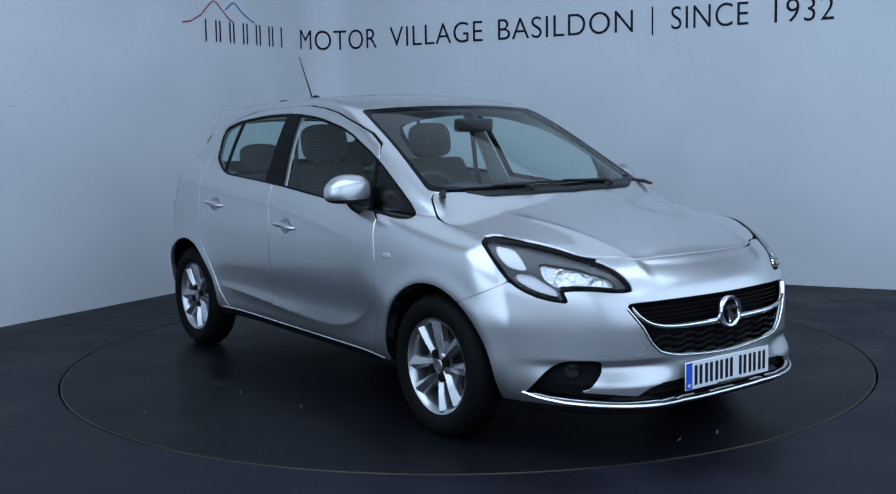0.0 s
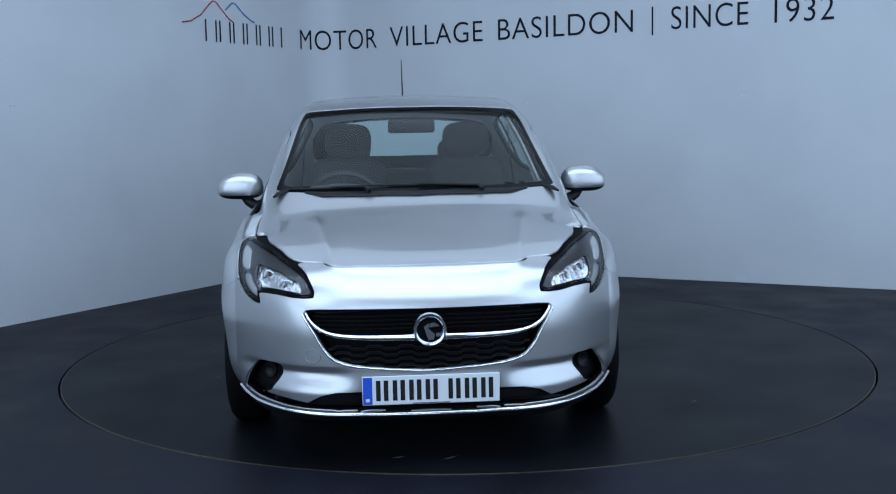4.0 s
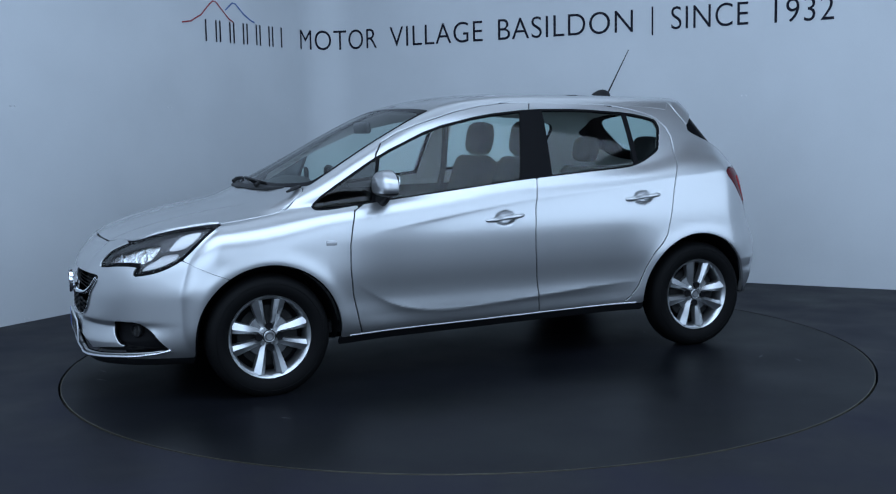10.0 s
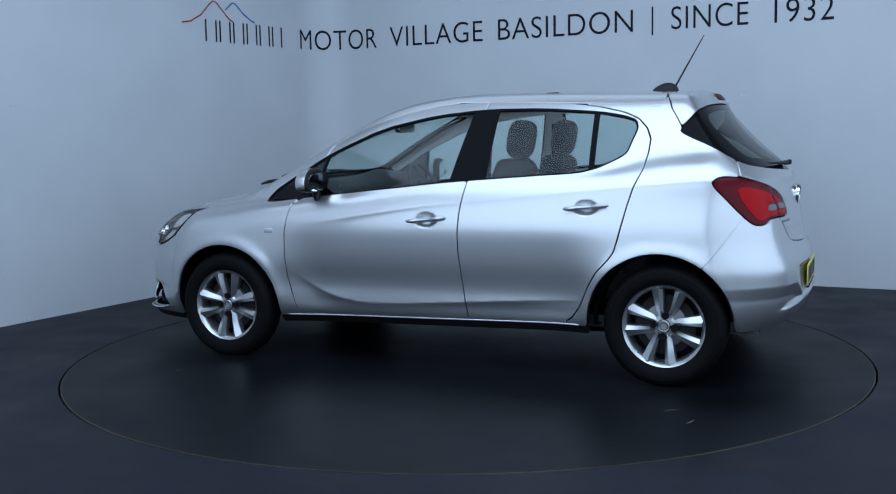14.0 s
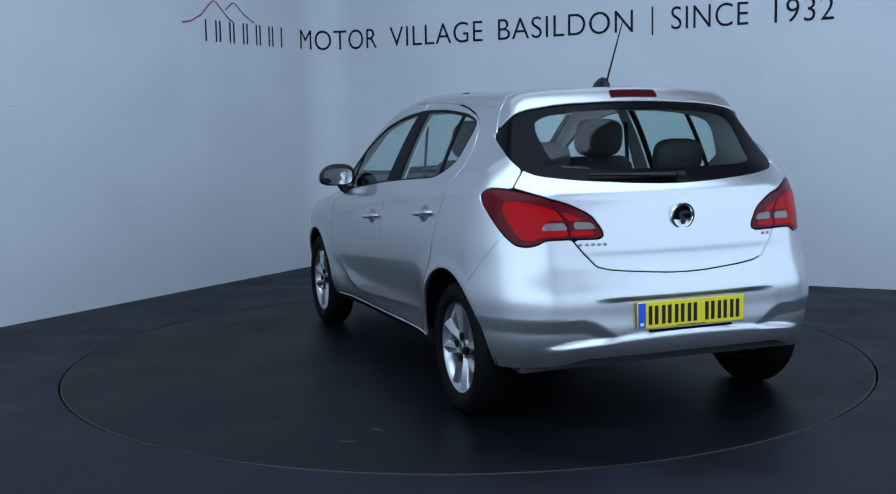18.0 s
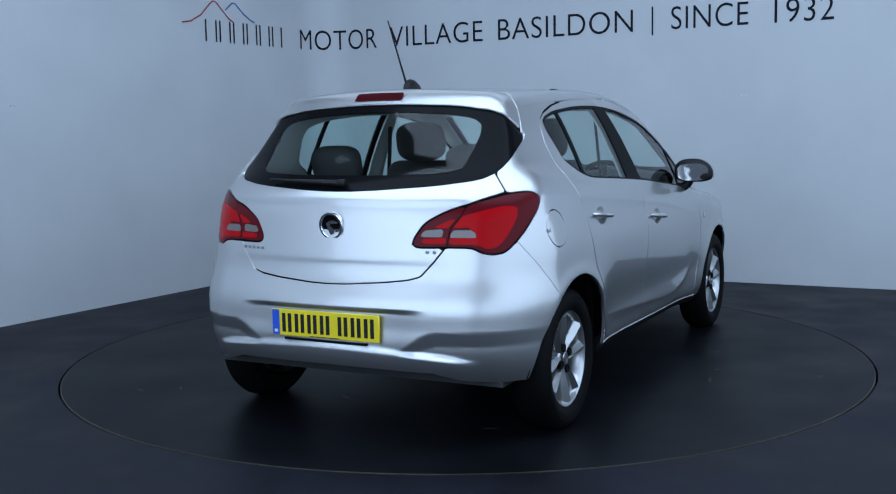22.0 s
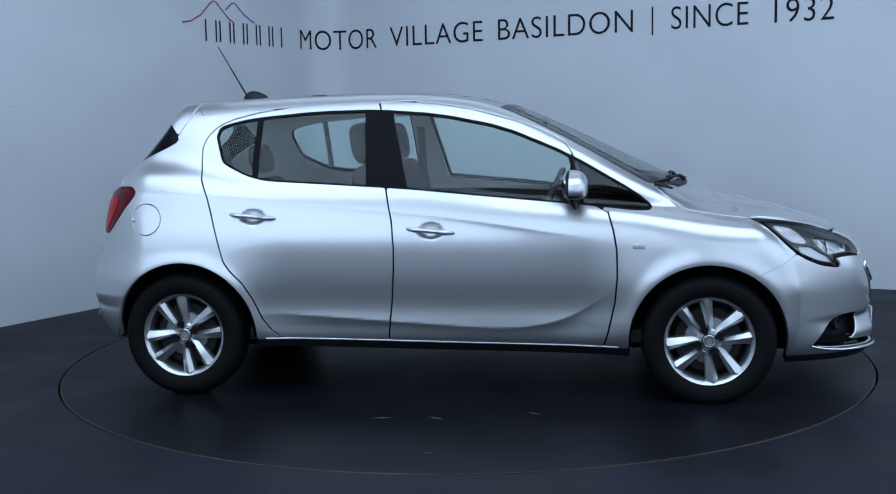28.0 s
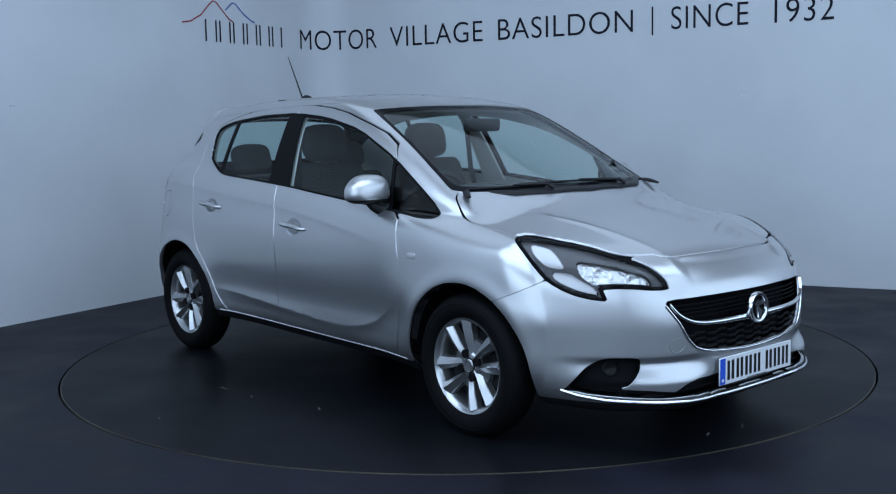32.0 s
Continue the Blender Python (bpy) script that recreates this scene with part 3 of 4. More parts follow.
def cut_out(d, off=0.0, flange=.012):
    """The skin where d < 0, moved out by off, with its free edges turned inwards by flange: verts, faces, normals."""
    s = d[SQ]
    hit = (s < 0).any(1)
    whole = SQ[(s < 0).all(1)]
    mixed = SQ[hit & ~(s < 0).all(1)]
    pos, nor = [], []
    remap, cutv = {}, {}

    def keep(i):
        if i not in remap:
            remap[i] = len(pos)
            pos.append(SV[i])
            nor.append(SN[i])
        return remap[i]

    def between(i, j):
        k = (i, j) if i < j else (j, i)
        if k not in cutv:
            t = d[k[0]] / (d[k[0]] - d[k[1]])
            t = min(max(t, .001), .999)
            cutv[k] = len(pos)
            pos.append(SV[k[0]] * (1 - t) + SV[k[1]] * t)
            n = SN[k[0]] * (1 - t) + SN[k[1]] * t
            nor.append(n / (np.linalg.norm(n) + 1e-12))
        return cutv[k]
    used = np.unique(whole)
    base = np.full(len(SV), -1)
    base[used] = np.arange(len(used))
    for i in used:
        pos.append(SV[i])
        nor.append(SN[i])
    remap.update({int(i): int(base[i]) for i in used})
    faces = [tuple(f) for f in base[whole].tolist()]
    for q in mixed.tolist():
        ring = []
        for k in range(4):
            i, j = q[k], q[(k + 1) % 4]
            if d[i] < 0:
                ring.append(keep(i))
            if (d[i] < 0) != (d[j] < 0):
                ring.append(between(i, j))
        if len(ring) > 2:
            faces.append(tuple(ring))
    pos, nor = np.array(pos), np.array(nor)
    pos = pos + nor * off
    if flange:
        ends = {}
        for f in faces:
            for a, b in zip(f, f[1:] + f[:1]):
                if (b, a) in ends:
                    del ends[(b, a)]
                else:
                    ends[(a, b)] = 1
        ends = [(a, b) for a, b in ends if not (abs(pos[a][1]) < 1e-6 and abs(pos[b][1]) < 1e-6) and a != b]
        lip = {}
        ep, en = [], []
        for a, b in ends:
            for i in (a, b):
                if i not in lip:
                    lip[i] = len(pos) + len(ep)
                    ep += [pos[i], pos[i] - nor[i] * flange]
                    en += [np.zeros(3), np.zeros(3)]
                k = lip[i] - len(pos)
                away = np.cross(pos[b] - pos[a], nor[i])
                en[k], en[k + 1] = en[k] + away, en[k + 1] + away
        # the turned edge has its own verts, so that the panel's face stays smooth
        faces += [(b, a, lip[a] + 1, lip[b] + 1) for a, b in ends]
        if ep:
            en = np.array(en)
            en /= np.linalg.norm(en, axis=1)[:, None] + 1e-12
            pos, nor = np.vstack([pos, np.array(ep)]), np.vstack([nor, en])
    return pos, faces, nor


def mirrored(v, f, n):
    return v * [1, -1, 1], [q[::-1] for q in f], n * [1, -1, 1]


def both(v, f, n):
    v2, f2, n2 = mirrored(v, f, n)
    k = len(v)
    return np.vstack([v, v2]), f + [tuple(i + k for i in q) for q in f2], np.vstack([n, n2])


def panel(name, d, mat, off=0.0, flange=.012, sides="joined", parent=None, label=""):
    """One panel over the middle (joined), or one on each side (pair), or on one side only (left, right)."""
    v, f, n = cut_out(d, off, flange)
    up = parent or car
    if sides == "joined":
        return obj(name, *both(v, f, n)[:2], mat, up, label, 180, both(v, f, n)[2])
    res = []
    if sides in ("pair", "left"):
        res.append(obj(name, v, f, mat, up if not isinstance(up, list) else up[0], label, 180, n))
    if sides in ("pair", "right"):
        v, f, n = mirrored(v, f, n)
        res.append(obj(name, v, f, mat, up if not isinstance(up, list) else up[-1], label, 180, n))
    return res if len(res) > 1 else res[0]


G = .0043
solid = np.maximum.reduce([-d_arch + G, d_floor])
not_lamps = np.maximum(-d_hl + G, -d_tl + G)
bodyside = np.maximum.reduce([solid, not_lamps, -d_win, -d_fd + G, -d_rd + G, -d_fb + .0012, -d_bon + G, -d_ws, -d_roof + .0010, -d_rw, -d_tg + G, -d_rb + .0010, -d_spoil + G, sill_z - Z])
door_x = np.interp(Z, [.25, .32, .474, .596, .717, .807, .888, .92, 1.0], [.775, .795, .829, .840, .838, .823, .802, .82, .9])
wing = np.maximum(bodyside, np.maximum(door_x - X, Z - np.interp(X, [.80, 1.02, 1.2, 1.4], [.893, .985, 1.0, 1.0])))
quarter = np.maximum(bodyside, -wing + .0005)
wings = panel("front_wing", wing, PAINT, sides="pair")
panel("body_side", quarter, PAINT, sides="left")
panel("body_side", np.maximum(quarter, -d_flap + .0045), PAINT, sides="right")
flap = panel("fuel_flap", d_flap + .001, PAINT, sides="right", label="round fuel filler flap")
doors_f = panel("front_door", np.maximum.reduce([d_fd + G, -d_win, sill_z - Z, -d_arch + G]), PAINT, sides="pair")
doors_r = panel("rear_door", np.maximum.reduce([d_rd + G, -d_win, sill_z - Z, -d_arch + G]), PAINT, sides="pair")
panel("bonnet", np.maximum.reduce([d_bon + G, -d_hl + G, -d_ws]), PAINT)
bumper_f = panel("front_bumper", np.maximum.reduce([d_fb + .0012, -d_hl + G, -d_bon + .006, -d_gr, -d_fog, -d_low, -d_arch + G, .215 - Z]), PAINT)
panel("front_spoiler", np.maximum.reduce([d_fb + G, Z - .2135, -d_arch + G, d_floor, -d_low]), BLACK, parent=bumper_f, label="black lower lip under the bumper")
roof_panel = panel("roof", np.maximum(d_roof + .0010, -d_ws), PAINT)
spoiler = panel("roof_spoiler", d_spoil + G, PAINT)
hatch = panel("tailgate", np.maximum.reduce([d_tg + G, -d_rw, -d_tl + G, -d_spoil + G, -d_rb + .006, X + 1.25]), PAINT)
bumper_r = panel("rear_bumper", np.maximum.reduce([d_rb + .0010, -d_tl + G, -d_arch + G, np.interp(Y, [0, .2, .46, .57, .67], [.336, .334, .327, .297, .282]) - Z]), PAINT, flange=.024)
# black shell behind the panels, paints the shade into the shut lines
shade_backing = np.maximum.reduce([-d_arch - .004, -d_win - .012, -d_ws - .02, -d_rw - .015, d_floor + .006, -d_gr - .005, -d_low - .004, -d_fog - .004, -d_hl - .02, np.where(X > 1.3, .17, .265) - Z, np.where(X < -1.4, .345, .17) - Z])
panel("shade_backing", shade_backing, DARK, off=-.016, flange=0)
# silver sill given the black material, which puts its shade into the colour
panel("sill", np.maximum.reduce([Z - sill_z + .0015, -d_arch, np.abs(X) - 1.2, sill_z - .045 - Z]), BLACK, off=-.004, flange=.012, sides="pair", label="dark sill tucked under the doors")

# glass
lean = lambda x0, x1: X - (x0 + (x1 - x0) * (Z - 1.0) / .38)       # a leaning upright between a foot at z 1.0 and a head at z 1.38
in_win = d_win + .010
quarter_f = np.maximum(in_win, -lean(.668, .565) + .006)
pane_f = np.maximum.reduce([in_win, lean(.668, .565) + .012, -lean(-.135, -.230)])
pane_r = np.maximum.reduce([in_win, lean(-.336, -.366), -lean(-.882, -.882) + .003])
quarter_r = np.maximum(in_win, lean(-.904, -.904) + .003)
panes = np.minimum.reduce([quarter_f, pane_f, pane_r, quarter_r])
panel("window_trim", np.maximum(d_win, -panes), TRIM_BLACK, off=-.003, flange=.010, sides="pair", label="gloss black window frame and door pillar")
for nm, dd, up, mt in (("quarter_light", quarter_f, None, GLASS_D), ("door_window", pane_f, doors_f, GLASS_F), ("door_window", pane_r, doors_r, GLASS_R), ("quarter_light", quarter_r, doors_r, GLASS_R)):
    for o in panel(nm, dd - .002, mt, off=-.007, flange=0, sides="pair", parent=up):
        o.visible_shadow = False
ws = panel("windscreen", d_wc - .004, GLASS_F, off=-.002, flange=0)
ws.visible_shadow = False
panel("screen_border", np.maximum(d_ws + .002, -d_wc), GLOSSBLACK, off=-.001, flange=.006, parent=ws, label="black border of the windscreen")
rw = panel("rear_window", d_rc - .004, GLASS_R, off=-.014, flange=0, parent=hatch)
rw.visible_shadow = False
panel("rear_screen_border", np.maximum(d_rw + .002, -d_rc), GLOSSBLACK, off=-.012, flange=.01, parent=hatch, label="dark tinted border of the rear window")

# lamps
LENS = glass("lamp_lens", (1, 1, 1), .97, low=.012)
RED = bpy.data.materials.new("red_lens")
RED.use_nodes = True
_b = RED.node_tree.nodes["Principled BSDF"]
_b.inputs["Base Color"].default_value = (.36, .003, .006, 1)
_b.inputs["Roughness"].default_value, _b.inputs["Coat Weight"].default_value = .22, 0
_b.inputs["Specular IOR Level"].default_value = .07
DARKRED = material("dark_red_lens", (.085, .002, .006), .22, spec=.12)
SMOKE = material("smoked_lens", (.12, .095, .095), .2, coat=.5)
BRAKERED = material("brake_lens", (.045, .001, .003), .4, spec=.05)
WHITELENS = material("clear_lens", (.46, .46, .47), .2, .3, coat=.6)
REFLECTOR = material("lamp_reflector", (.82, .83, .85), .12, .95, grain=.35, scale=45, bump=.014)
LAMPGREY = material("lamp_bezel", (.050, .050, .053), .30, .4)

hl = panel("headlamp", np.maximum(d_hl + G, -(d_hl + .011)), GLOSSBLACK, off=-.002, flange=.014, sides="pair", label="headlamp behind a clear lens with a black edge")
for o in panel("lens", d_hl + .006, LENS, off=-.003, flange=0, sides="pair", parent=hl):
    o.visible_shadow = False
bright = poly((30.8, .672), (31.8, .698), (33.5, .717), (36.4, .727), (39.2, .745), (43.7, .756), (48.3, .765), (49.7, .758), (48.8, .718), (47.6, .695), (45.4, .675), (43.3, .670), (39.2, .672), (33.7, .665), wide=FA, cut=0)
low_ind = poly((44.0, .633), (45.8, .667), (48.4, .689), (50.9, .720), (56.1, .721), (55.0, .687), (52.3, .663), (48.5, .641), (45.3, .627), wide=FA, cut=1)
day_bar = poly((52.3, .732), (54.3, .778), (56.4, .807), (62.2, .824), (60.6, .782), (57.5, .742), (54.2, .732), wide=FA, cut=1)
d_br, d_ind, d_day = (np.maximum(inside(p, AF, Z), 1.2 - X) for p in (bright, low_ind, day_bar))
panel("bezel", np.maximum.reduce([d_hl + .008, -d_br, -d_ind, -d_day]), LAMPGREY, off=-.014, flange=.012, sides="pair", parent=hl)
panel("reflector", d_br - .004, REFLECTOR, off=-.030, flange=0, sides="pair", parent=hl, label="bright faceted reflector")
panel("indicator_reflector", d_ind - .004, WHITELENS, off=-.024, flange=0, sides="pair", parent=hl)
panel("light_bar", d_day, WHITELENS, off=-.010, flange=.01, sides="pair", parent=hl, label="pale daytime light bar")

tl = panel("tail_lamp", np.maximum.reduce([d_tl + G, -d_split + .002]), DARKRED, flange=.03, sides="pair", label="red tail lamp on the rear corner")
tl_in = panel("gate_lamp", np.maximum.reduce([d_tl + G, d_split + .002]), DARKRED, flange=.03, sides="pair", parent=hatch, label="inner half of the tail lamp on the tailgate")
red_zone = poly((55.5, .972), (52, .976), (46, .960), (38, .925), (33, .893), (38, .893), (43, .897), (43, .862), (36, .855), (30, .852), (30, .832), (44, .830), (46.5, .810), (49.5, .820), (52.5, .872), (55, .93), wide=RA, cut=1)
white_o = poly((43.4, .885), (38.6, .885), (37.4, .856), (44.4, .856), wide=RA, cut=0)
white_i = poly((36.2, .890), (31.0, .884), (29.6, .858), (35.6, .858), wide=RA, cut=0)
d_red, d_wo, d_wi = (np.maximum(inside(p, AR, Z), back) for p in (red_zone, white_o, white_i))
panel("red_lens", np.maximum(d_red, -d_split + .006), RED, off=.0025, flange=.003, sides="pair", parent=tl)
panel("red_lens", np.maximum(d_red, d_split + .006), RED, off=.0025, flange=.003, sides="pair", parent=tl_in)
panel("clear_lens", np.maximum(d_wo, -d_split + .003), SMOKE, off=.003, flange=.003, sides="pair", parent=tl, label="smoked clear indicator lens")
panel("clear_lens", np.maximum(d_wi, d_split + .003), SMOKE, off=.003, flange=.003, sides="pair", parent=tl_in, label="smoked reversing lens")
bl = np.maximum.reduce([Y - .118, np.abs(Z - (1.424 - .12 * Y * Y)) - .016, X + 1.375, -d_rw + .004])
panel("brake_lamp", bl, BRAKERED, off=.004, flange=0, parent=spoiler, label="high brake lamp in the spoiler, dark red")


def reach(points):
    """Points (x, y, z) pushed along y, or along x for the ends, onto the skin: rays from inside."""
    p = np.array(points, float)
    o = p.copy()
    o[:, 1], o[:, 2] = 0, AXIS_Z
    o[:, 0] = np.clip(p[:, 0], FAN_R, FAN_F)
    d = p - o
    d /= np.linalg.norm(d, axis=1)[:, None]
    q = skin_reach(o, d)
    return q, skin_normal(q)


def nose_at(a, z, off=0.0):
    """Points on the skin at a degrees round the nose and at height z (arrays)."""
    a, z = np.broadcast_arrays(np.radians(np.asarray(a, float)), np.asarray(z, float))
    lo, hi = np.zeros(a.shape), np.full(a.shape, 2.0)
    s = np.sign(a) + (a == 0)
    for _ in range(40):
        m = (lo + hi) / 2
        i = skin(FAN_F + m * np.cos(a), m * np.sin(a), z) < 0
        lo, hi = np.where(i, m, lo), np.where(i, hi, m)
    p = np.stack([FAN_F + lo * np.cos(a), lo * np.sin(a), z], -1)
    return p + skin_normal(p.reshape(-1, 3)).reshape(p.shape) * off


def tail_at(a, z, off=0.0):
    a, z = np.broadcast_arrays(np.radians(np.asarray(a, float)), np.asarray(z, float))
    lo, hi = np.zeros(a.shape), np.full(a.shape, 2.0)
    for _ in range(40):
        m = (lo + hi) / 2
        i = skin(FAN_R - m * np.cos(a), m * np.sin(a), z) < 0
        lo, hi = np.where(i, m, lo), np.where(i, hi, m)
    p = np.stack([FAN_R - lo * np.cos(a), lo * np.sin(a), z], -1)
    return p + skin_normal(p.reshape(-1, 3)).reshape(p.shape) * off


def side_at(x, z, off=0.0, sgn=1):
    x, z = np.broadcast_arrays(np.asarray(x, float), np.asarray(z, float))
    lo, hi = np.full(x.shape, .3), np.full(x.shape, 1.1)
    for _ in range(40):
        m = (lo + hi) / 2
        i = skin(x, m, z) < 0
        lo, hi = np.where(i, m, lo), np.where(i, hi, m)
    p = np.stack([x, lo, z], -1)
    p = p + skin_normal(p.reshape(-1, 3)).reshape(p.shape) * off
    p[..., 1] *= sgn
    return p


for s, up in ((1, hl[0]), (-1, hl[1])):
    for a_, z_, r_ in ((36.5, .700, .033), (44.5, .722, .036)):
        p = nose_at(np.array([s * a_]), np.array([z_]), -.046)[0]
        v, f = lathe([(r_, .020), (r_ * .97, .021), (r_ * .93, .018), (r_ * .75, .004), (r_ * .45, -.008), (r_ * .22, -.012), (r_ * .2, .006), (0, .010)], 28)
        o = obj("reflector_bowl", v, f, CHROME, up, "round chrome bowl", 40)
        o.matrix_basis = Matrix.Translation(p) @ Vector((1, s * .25, .05)).to_track_quat("Y", "Z").to_matrix().to_4x4()


def bar(name, path, radius, mat, parent, label="", n=8, flat=1.0):
    v, f = tube(path, radius, n, flat=flat)
    return obj(name, v, f, mat, parent, label, 60)


for s in (1, -1):
    a_ = np.array([31.0, 36, 40, 43, 44.7, 46.5, 48.4, 49.9, 51])
    z_ = np.array([.660, .665, .664, .664, .667, .678, .698, .726, .755])
    bar("lamp_trim", nose_at(s * a_, z_, -.022), .0055, CHROME, hl[0 if s > 0 else 1], "curved chrome trim", 8)


def strip(name, top, low, thick, mat, parent, label=""):
    """A moulding between two rows of points, with a front face bowed out by thick (points already proud) and a back."""
    top, low = np.array(top), np.array(low)
    m = len(top)
    c = (top + low) / 2
    nn_ = skin_normal(c)
    rows = [top - nn_ * thick, top * .85 + low * .15 + nn_ * thick * .7, c + nn_ * thick, low * .85 + top * .15 + nn_ * thick * .7, low - nn_ * thick]
    v = np.vstack(rows)
    f = [(k * m + i, k * m + i + 1, (k + 1) * m + i + 1, (k + 1) * m + i) for k in range(4) for i in range(m - 1)]
    f += [tuple(k * m for k in range(5)), tuple(k * m + m - 1 for k in range(5))[::-1]]
    return obj(name, v, f, mat, parent, label, 70)


# grille: dark well, chrome bar, wavy slats
well = panel("grille", d_gr - .004, DARK, off=-.075, flange=0, label="black radiator grille with a chrome bar", parent=bumper_f)
aa = np.linspace(-28.2, 28.2, 81)
u = np.abs(aa) / 28.2
bar_z = .503 + .010 * u ** 2 + .078 * u ** 9
strip("chrome_bar", nose_at(aa, bar_z + .014 - .006 * u, .006), nose_at(aa, bar_z - .013 + .007 * u, .006), .006, CHROME, well, "curved chrome bar")
for k in range(4):
    z0 = .590 - k * .017
    half = 27.5 - max(0, (.60 - z0)) * 22
    a1 = np.linspace(-half, half, 61)
    strip("slat", nose_at(a1, np.full(61, z0), -.022), nose_at(a1, np.full(61, z0 - .008), -.030), .004, BLACK, well)
for k in range(4):
    z0 = .472 - k * .024
    half = np.interp(z0, [.385, .40, .42, .462, .49], [9, 15.5, 20, 22.6, 23.6])
    a1 = np.linspace(-half, half, 121)
    wave = .005 * np.clip(np.sin(a1 * 2 * math.pi / 7.2) * 2.2, -1, 1)
    strip("slat", nose_at(a1, z0 + wave, -.004), nose_at(a1, z0 - .013 + wave, -.012), .005, BLACK, well)
# chrome rim under the grille
a1 = np.concatenate([[29.2, 27.7, 26, 25, 24, 22.9, 21.4, 19.2, 16.4, 12, 8, 3.4, 0]])
z1 = np.array([.588, .556, .520, .490, .461, .438, .416, .403, .394, .387, .382, .377, .376])
ang = np.concatenate([a1, -a1[-2::-1]])
zz = np.concatenate([z1, z1[-2::-1]])
bar("grille_rim", nose_at(ang, zz, .002), .0048, CHROME, well, "thin bright rim under the grille")
# number plates with unreadable bars
SILL_HIGHLIGHT = material("sill_highlight", (.75, .75, .76), .4, .3)
PLATE_W = material("white_plate", (.72, .74, .76), .35, coat=.3)
PLATE_Y = material("yellow_plate", (.78, .62, .02), .35, coat=.3)
PLATE_BLUE = material("blue_band", (.02, .09, .55), .35)
PLATE_INK = material("plate_black", (.006, .006, .007), .4)


def number_plate(m, mat, name):
    """A pressed plate 520 x 111 mm lying in the xy plane of m, with a blue end band and plain bars for its characters."""
    bm = box_bm(-.260, .260, -.0555, .0555, 0, .006, .0025, 1)
    plate = part(name, bm, mat, car, "number plate with a blue end band and dark bars", 40)
    plate.matrix_basis = m
    part("blue_band", box_bm(-.257, -.222, -.052, .052, .0062, .0070), PLATE_BLUE, plate)
    part("emblem_bars", box_bm(-.247, -.232, -.042, -.030, .0071, .0076), PLATE_W, plate)
    xs = [-.185, -.122, -.060, .002, .088, .150, .212]
    for x in xs:
        bm = box_bm(x - .023, x - .006, -.039, .039, .0062, .0070)
        box_bm(x + .006, x + .023, -.039, .039, .0062, .0070, bm=bm)
        part("dark_bar", bm, PLATE_INK, plate)
    part("maker_bar", box_bm(-.07, .07, -.0525, -.0495, .0062, .0068), PLATE_INK, plate)
    return plate


UP = Matrix(((0, 0, 1), (1, 0, 0), (0, 1, 0))).to_4x4()     # plate's x to the car's y, its y up, its face forwards
number_plate(Matrix.Translation((2.099, 0, .306)) @ UP, PLATE_W, "front_plate")
number_plate(Matrix.Translation((-1.893, 0, .498)) @ Matrix(((0, 0, -1), (-1, 0, 0), (0, 1, 0))).to_4x4(), PLATE_Y, "rear_plate")
bm = box_bm(-1.901, -1.885, -.20, .20, .427, .438, .002, 1)
part("plate_holder", bm, GLOSSBLACK, bumper_r, "black plate holder edge", 40)

# pale bars that paint in the highlight along the door bottoms
for s in (1, -1):
    xs = np.linspace(-.845, .845, 30)
    bar("sill_highlight", side_at(xs, np.interp(xs, [-.95, -.7, .78, .95], [.284, .284, .257, .252]) + .003, -.002, s), .0045, SILL_HIGHLIGHT, car, "pale bar for the highlight under the doors", 6)

BADGE_CHROME = material("badge_chrome", (.74, .75, .77), .16, 1.0)
BADGE = material("badge_metal", (.30, .31, .32), .4, .7)
# lower intake, lip and fog lamps
bay = panel("lower_intake", d_low - .003, BLACK, off=-.05, flange=0, parent=bumper_f, label="black lower air intake")
for k in range(2):
    a1 = np.linspace(-24, 24, 41)
    strip("slat", nose_at(a1, np.full(41, .285 - k * .028), -.024), nose_at(a1, np.full(41, .276 - k * .028), -.03), .004, BLACK, bay)
a1 = np.linspace(0, 53, 40)
lz = np.interp(a1, [0, 11, 24, 31, 43, 49, 53], [.2135, .214, .219, .223, .233, .246, .262])
ang, zz = np.concatenate([-a1[:0:-1], a1]), np.concatenate([lz[:0:-1], lz])
strip("silver_lip", nose_at(ang, zz + .005, .014), nose_at(ang, zz - .006, .016), .004, BADGE_CHROME, bumper_f, "silver strip along the bumper's lower edge")
fogs = panel("fog_bay", d_fog - .003, TRIM_BLACK, off=-.045, flange=0, sides="pair", parent=bumper_f, label="black fog lamp recess")
for s, up in ((1, fogs[0]), (-1, fogs[1])):
    p = nose_at(np.array([s * 41.8]), np.array([.352]), -.030)[0]
    n = skin_normal(p[None])[0]
    m = Matrix.Translation(p) @ Vector((n[0], n[1] * .6, 0)).to_track_quat("Y", "Z").to_matrix().to_4x4()
    v, f = lathe([(.032, -.014), (.032, .002), (.029, .005), (.027, .002), (.026, -.003), (.016, -.010), (.0, -.012)], 28)
    fg = obj("fog_lamp", v, f, BLACK, up, "round fog lamp", 40)
    fg.matrix_basis = m
    v, f = lathe([(.026, .000), (.017, .003), (0, .004)], 28)
    o = obj("fog_lens", v, f, LENS, up, "", 40)
    o.matrix_basis = m


tc = np.linspace(0, 2 * math.pi, 33)
bar("tow_eye_cover", nose_at(-26.6 + 1.9 * np.cos(tc), .432 + .026 * np.sin(tc), .0004), .0013, BADGE, bumper_f, "thin outline of the tow eye cover", 6)


def roundel(name, m, r, parent):
    """A round badge: chrome ring, dark ground, and a plain bent shape across it."""
    v, f = lathe([(r, -.010), (r, .004), (r * .95, .010), (r * .82, .010), (r * .74, .004), (r * .72, -.002)], 48)
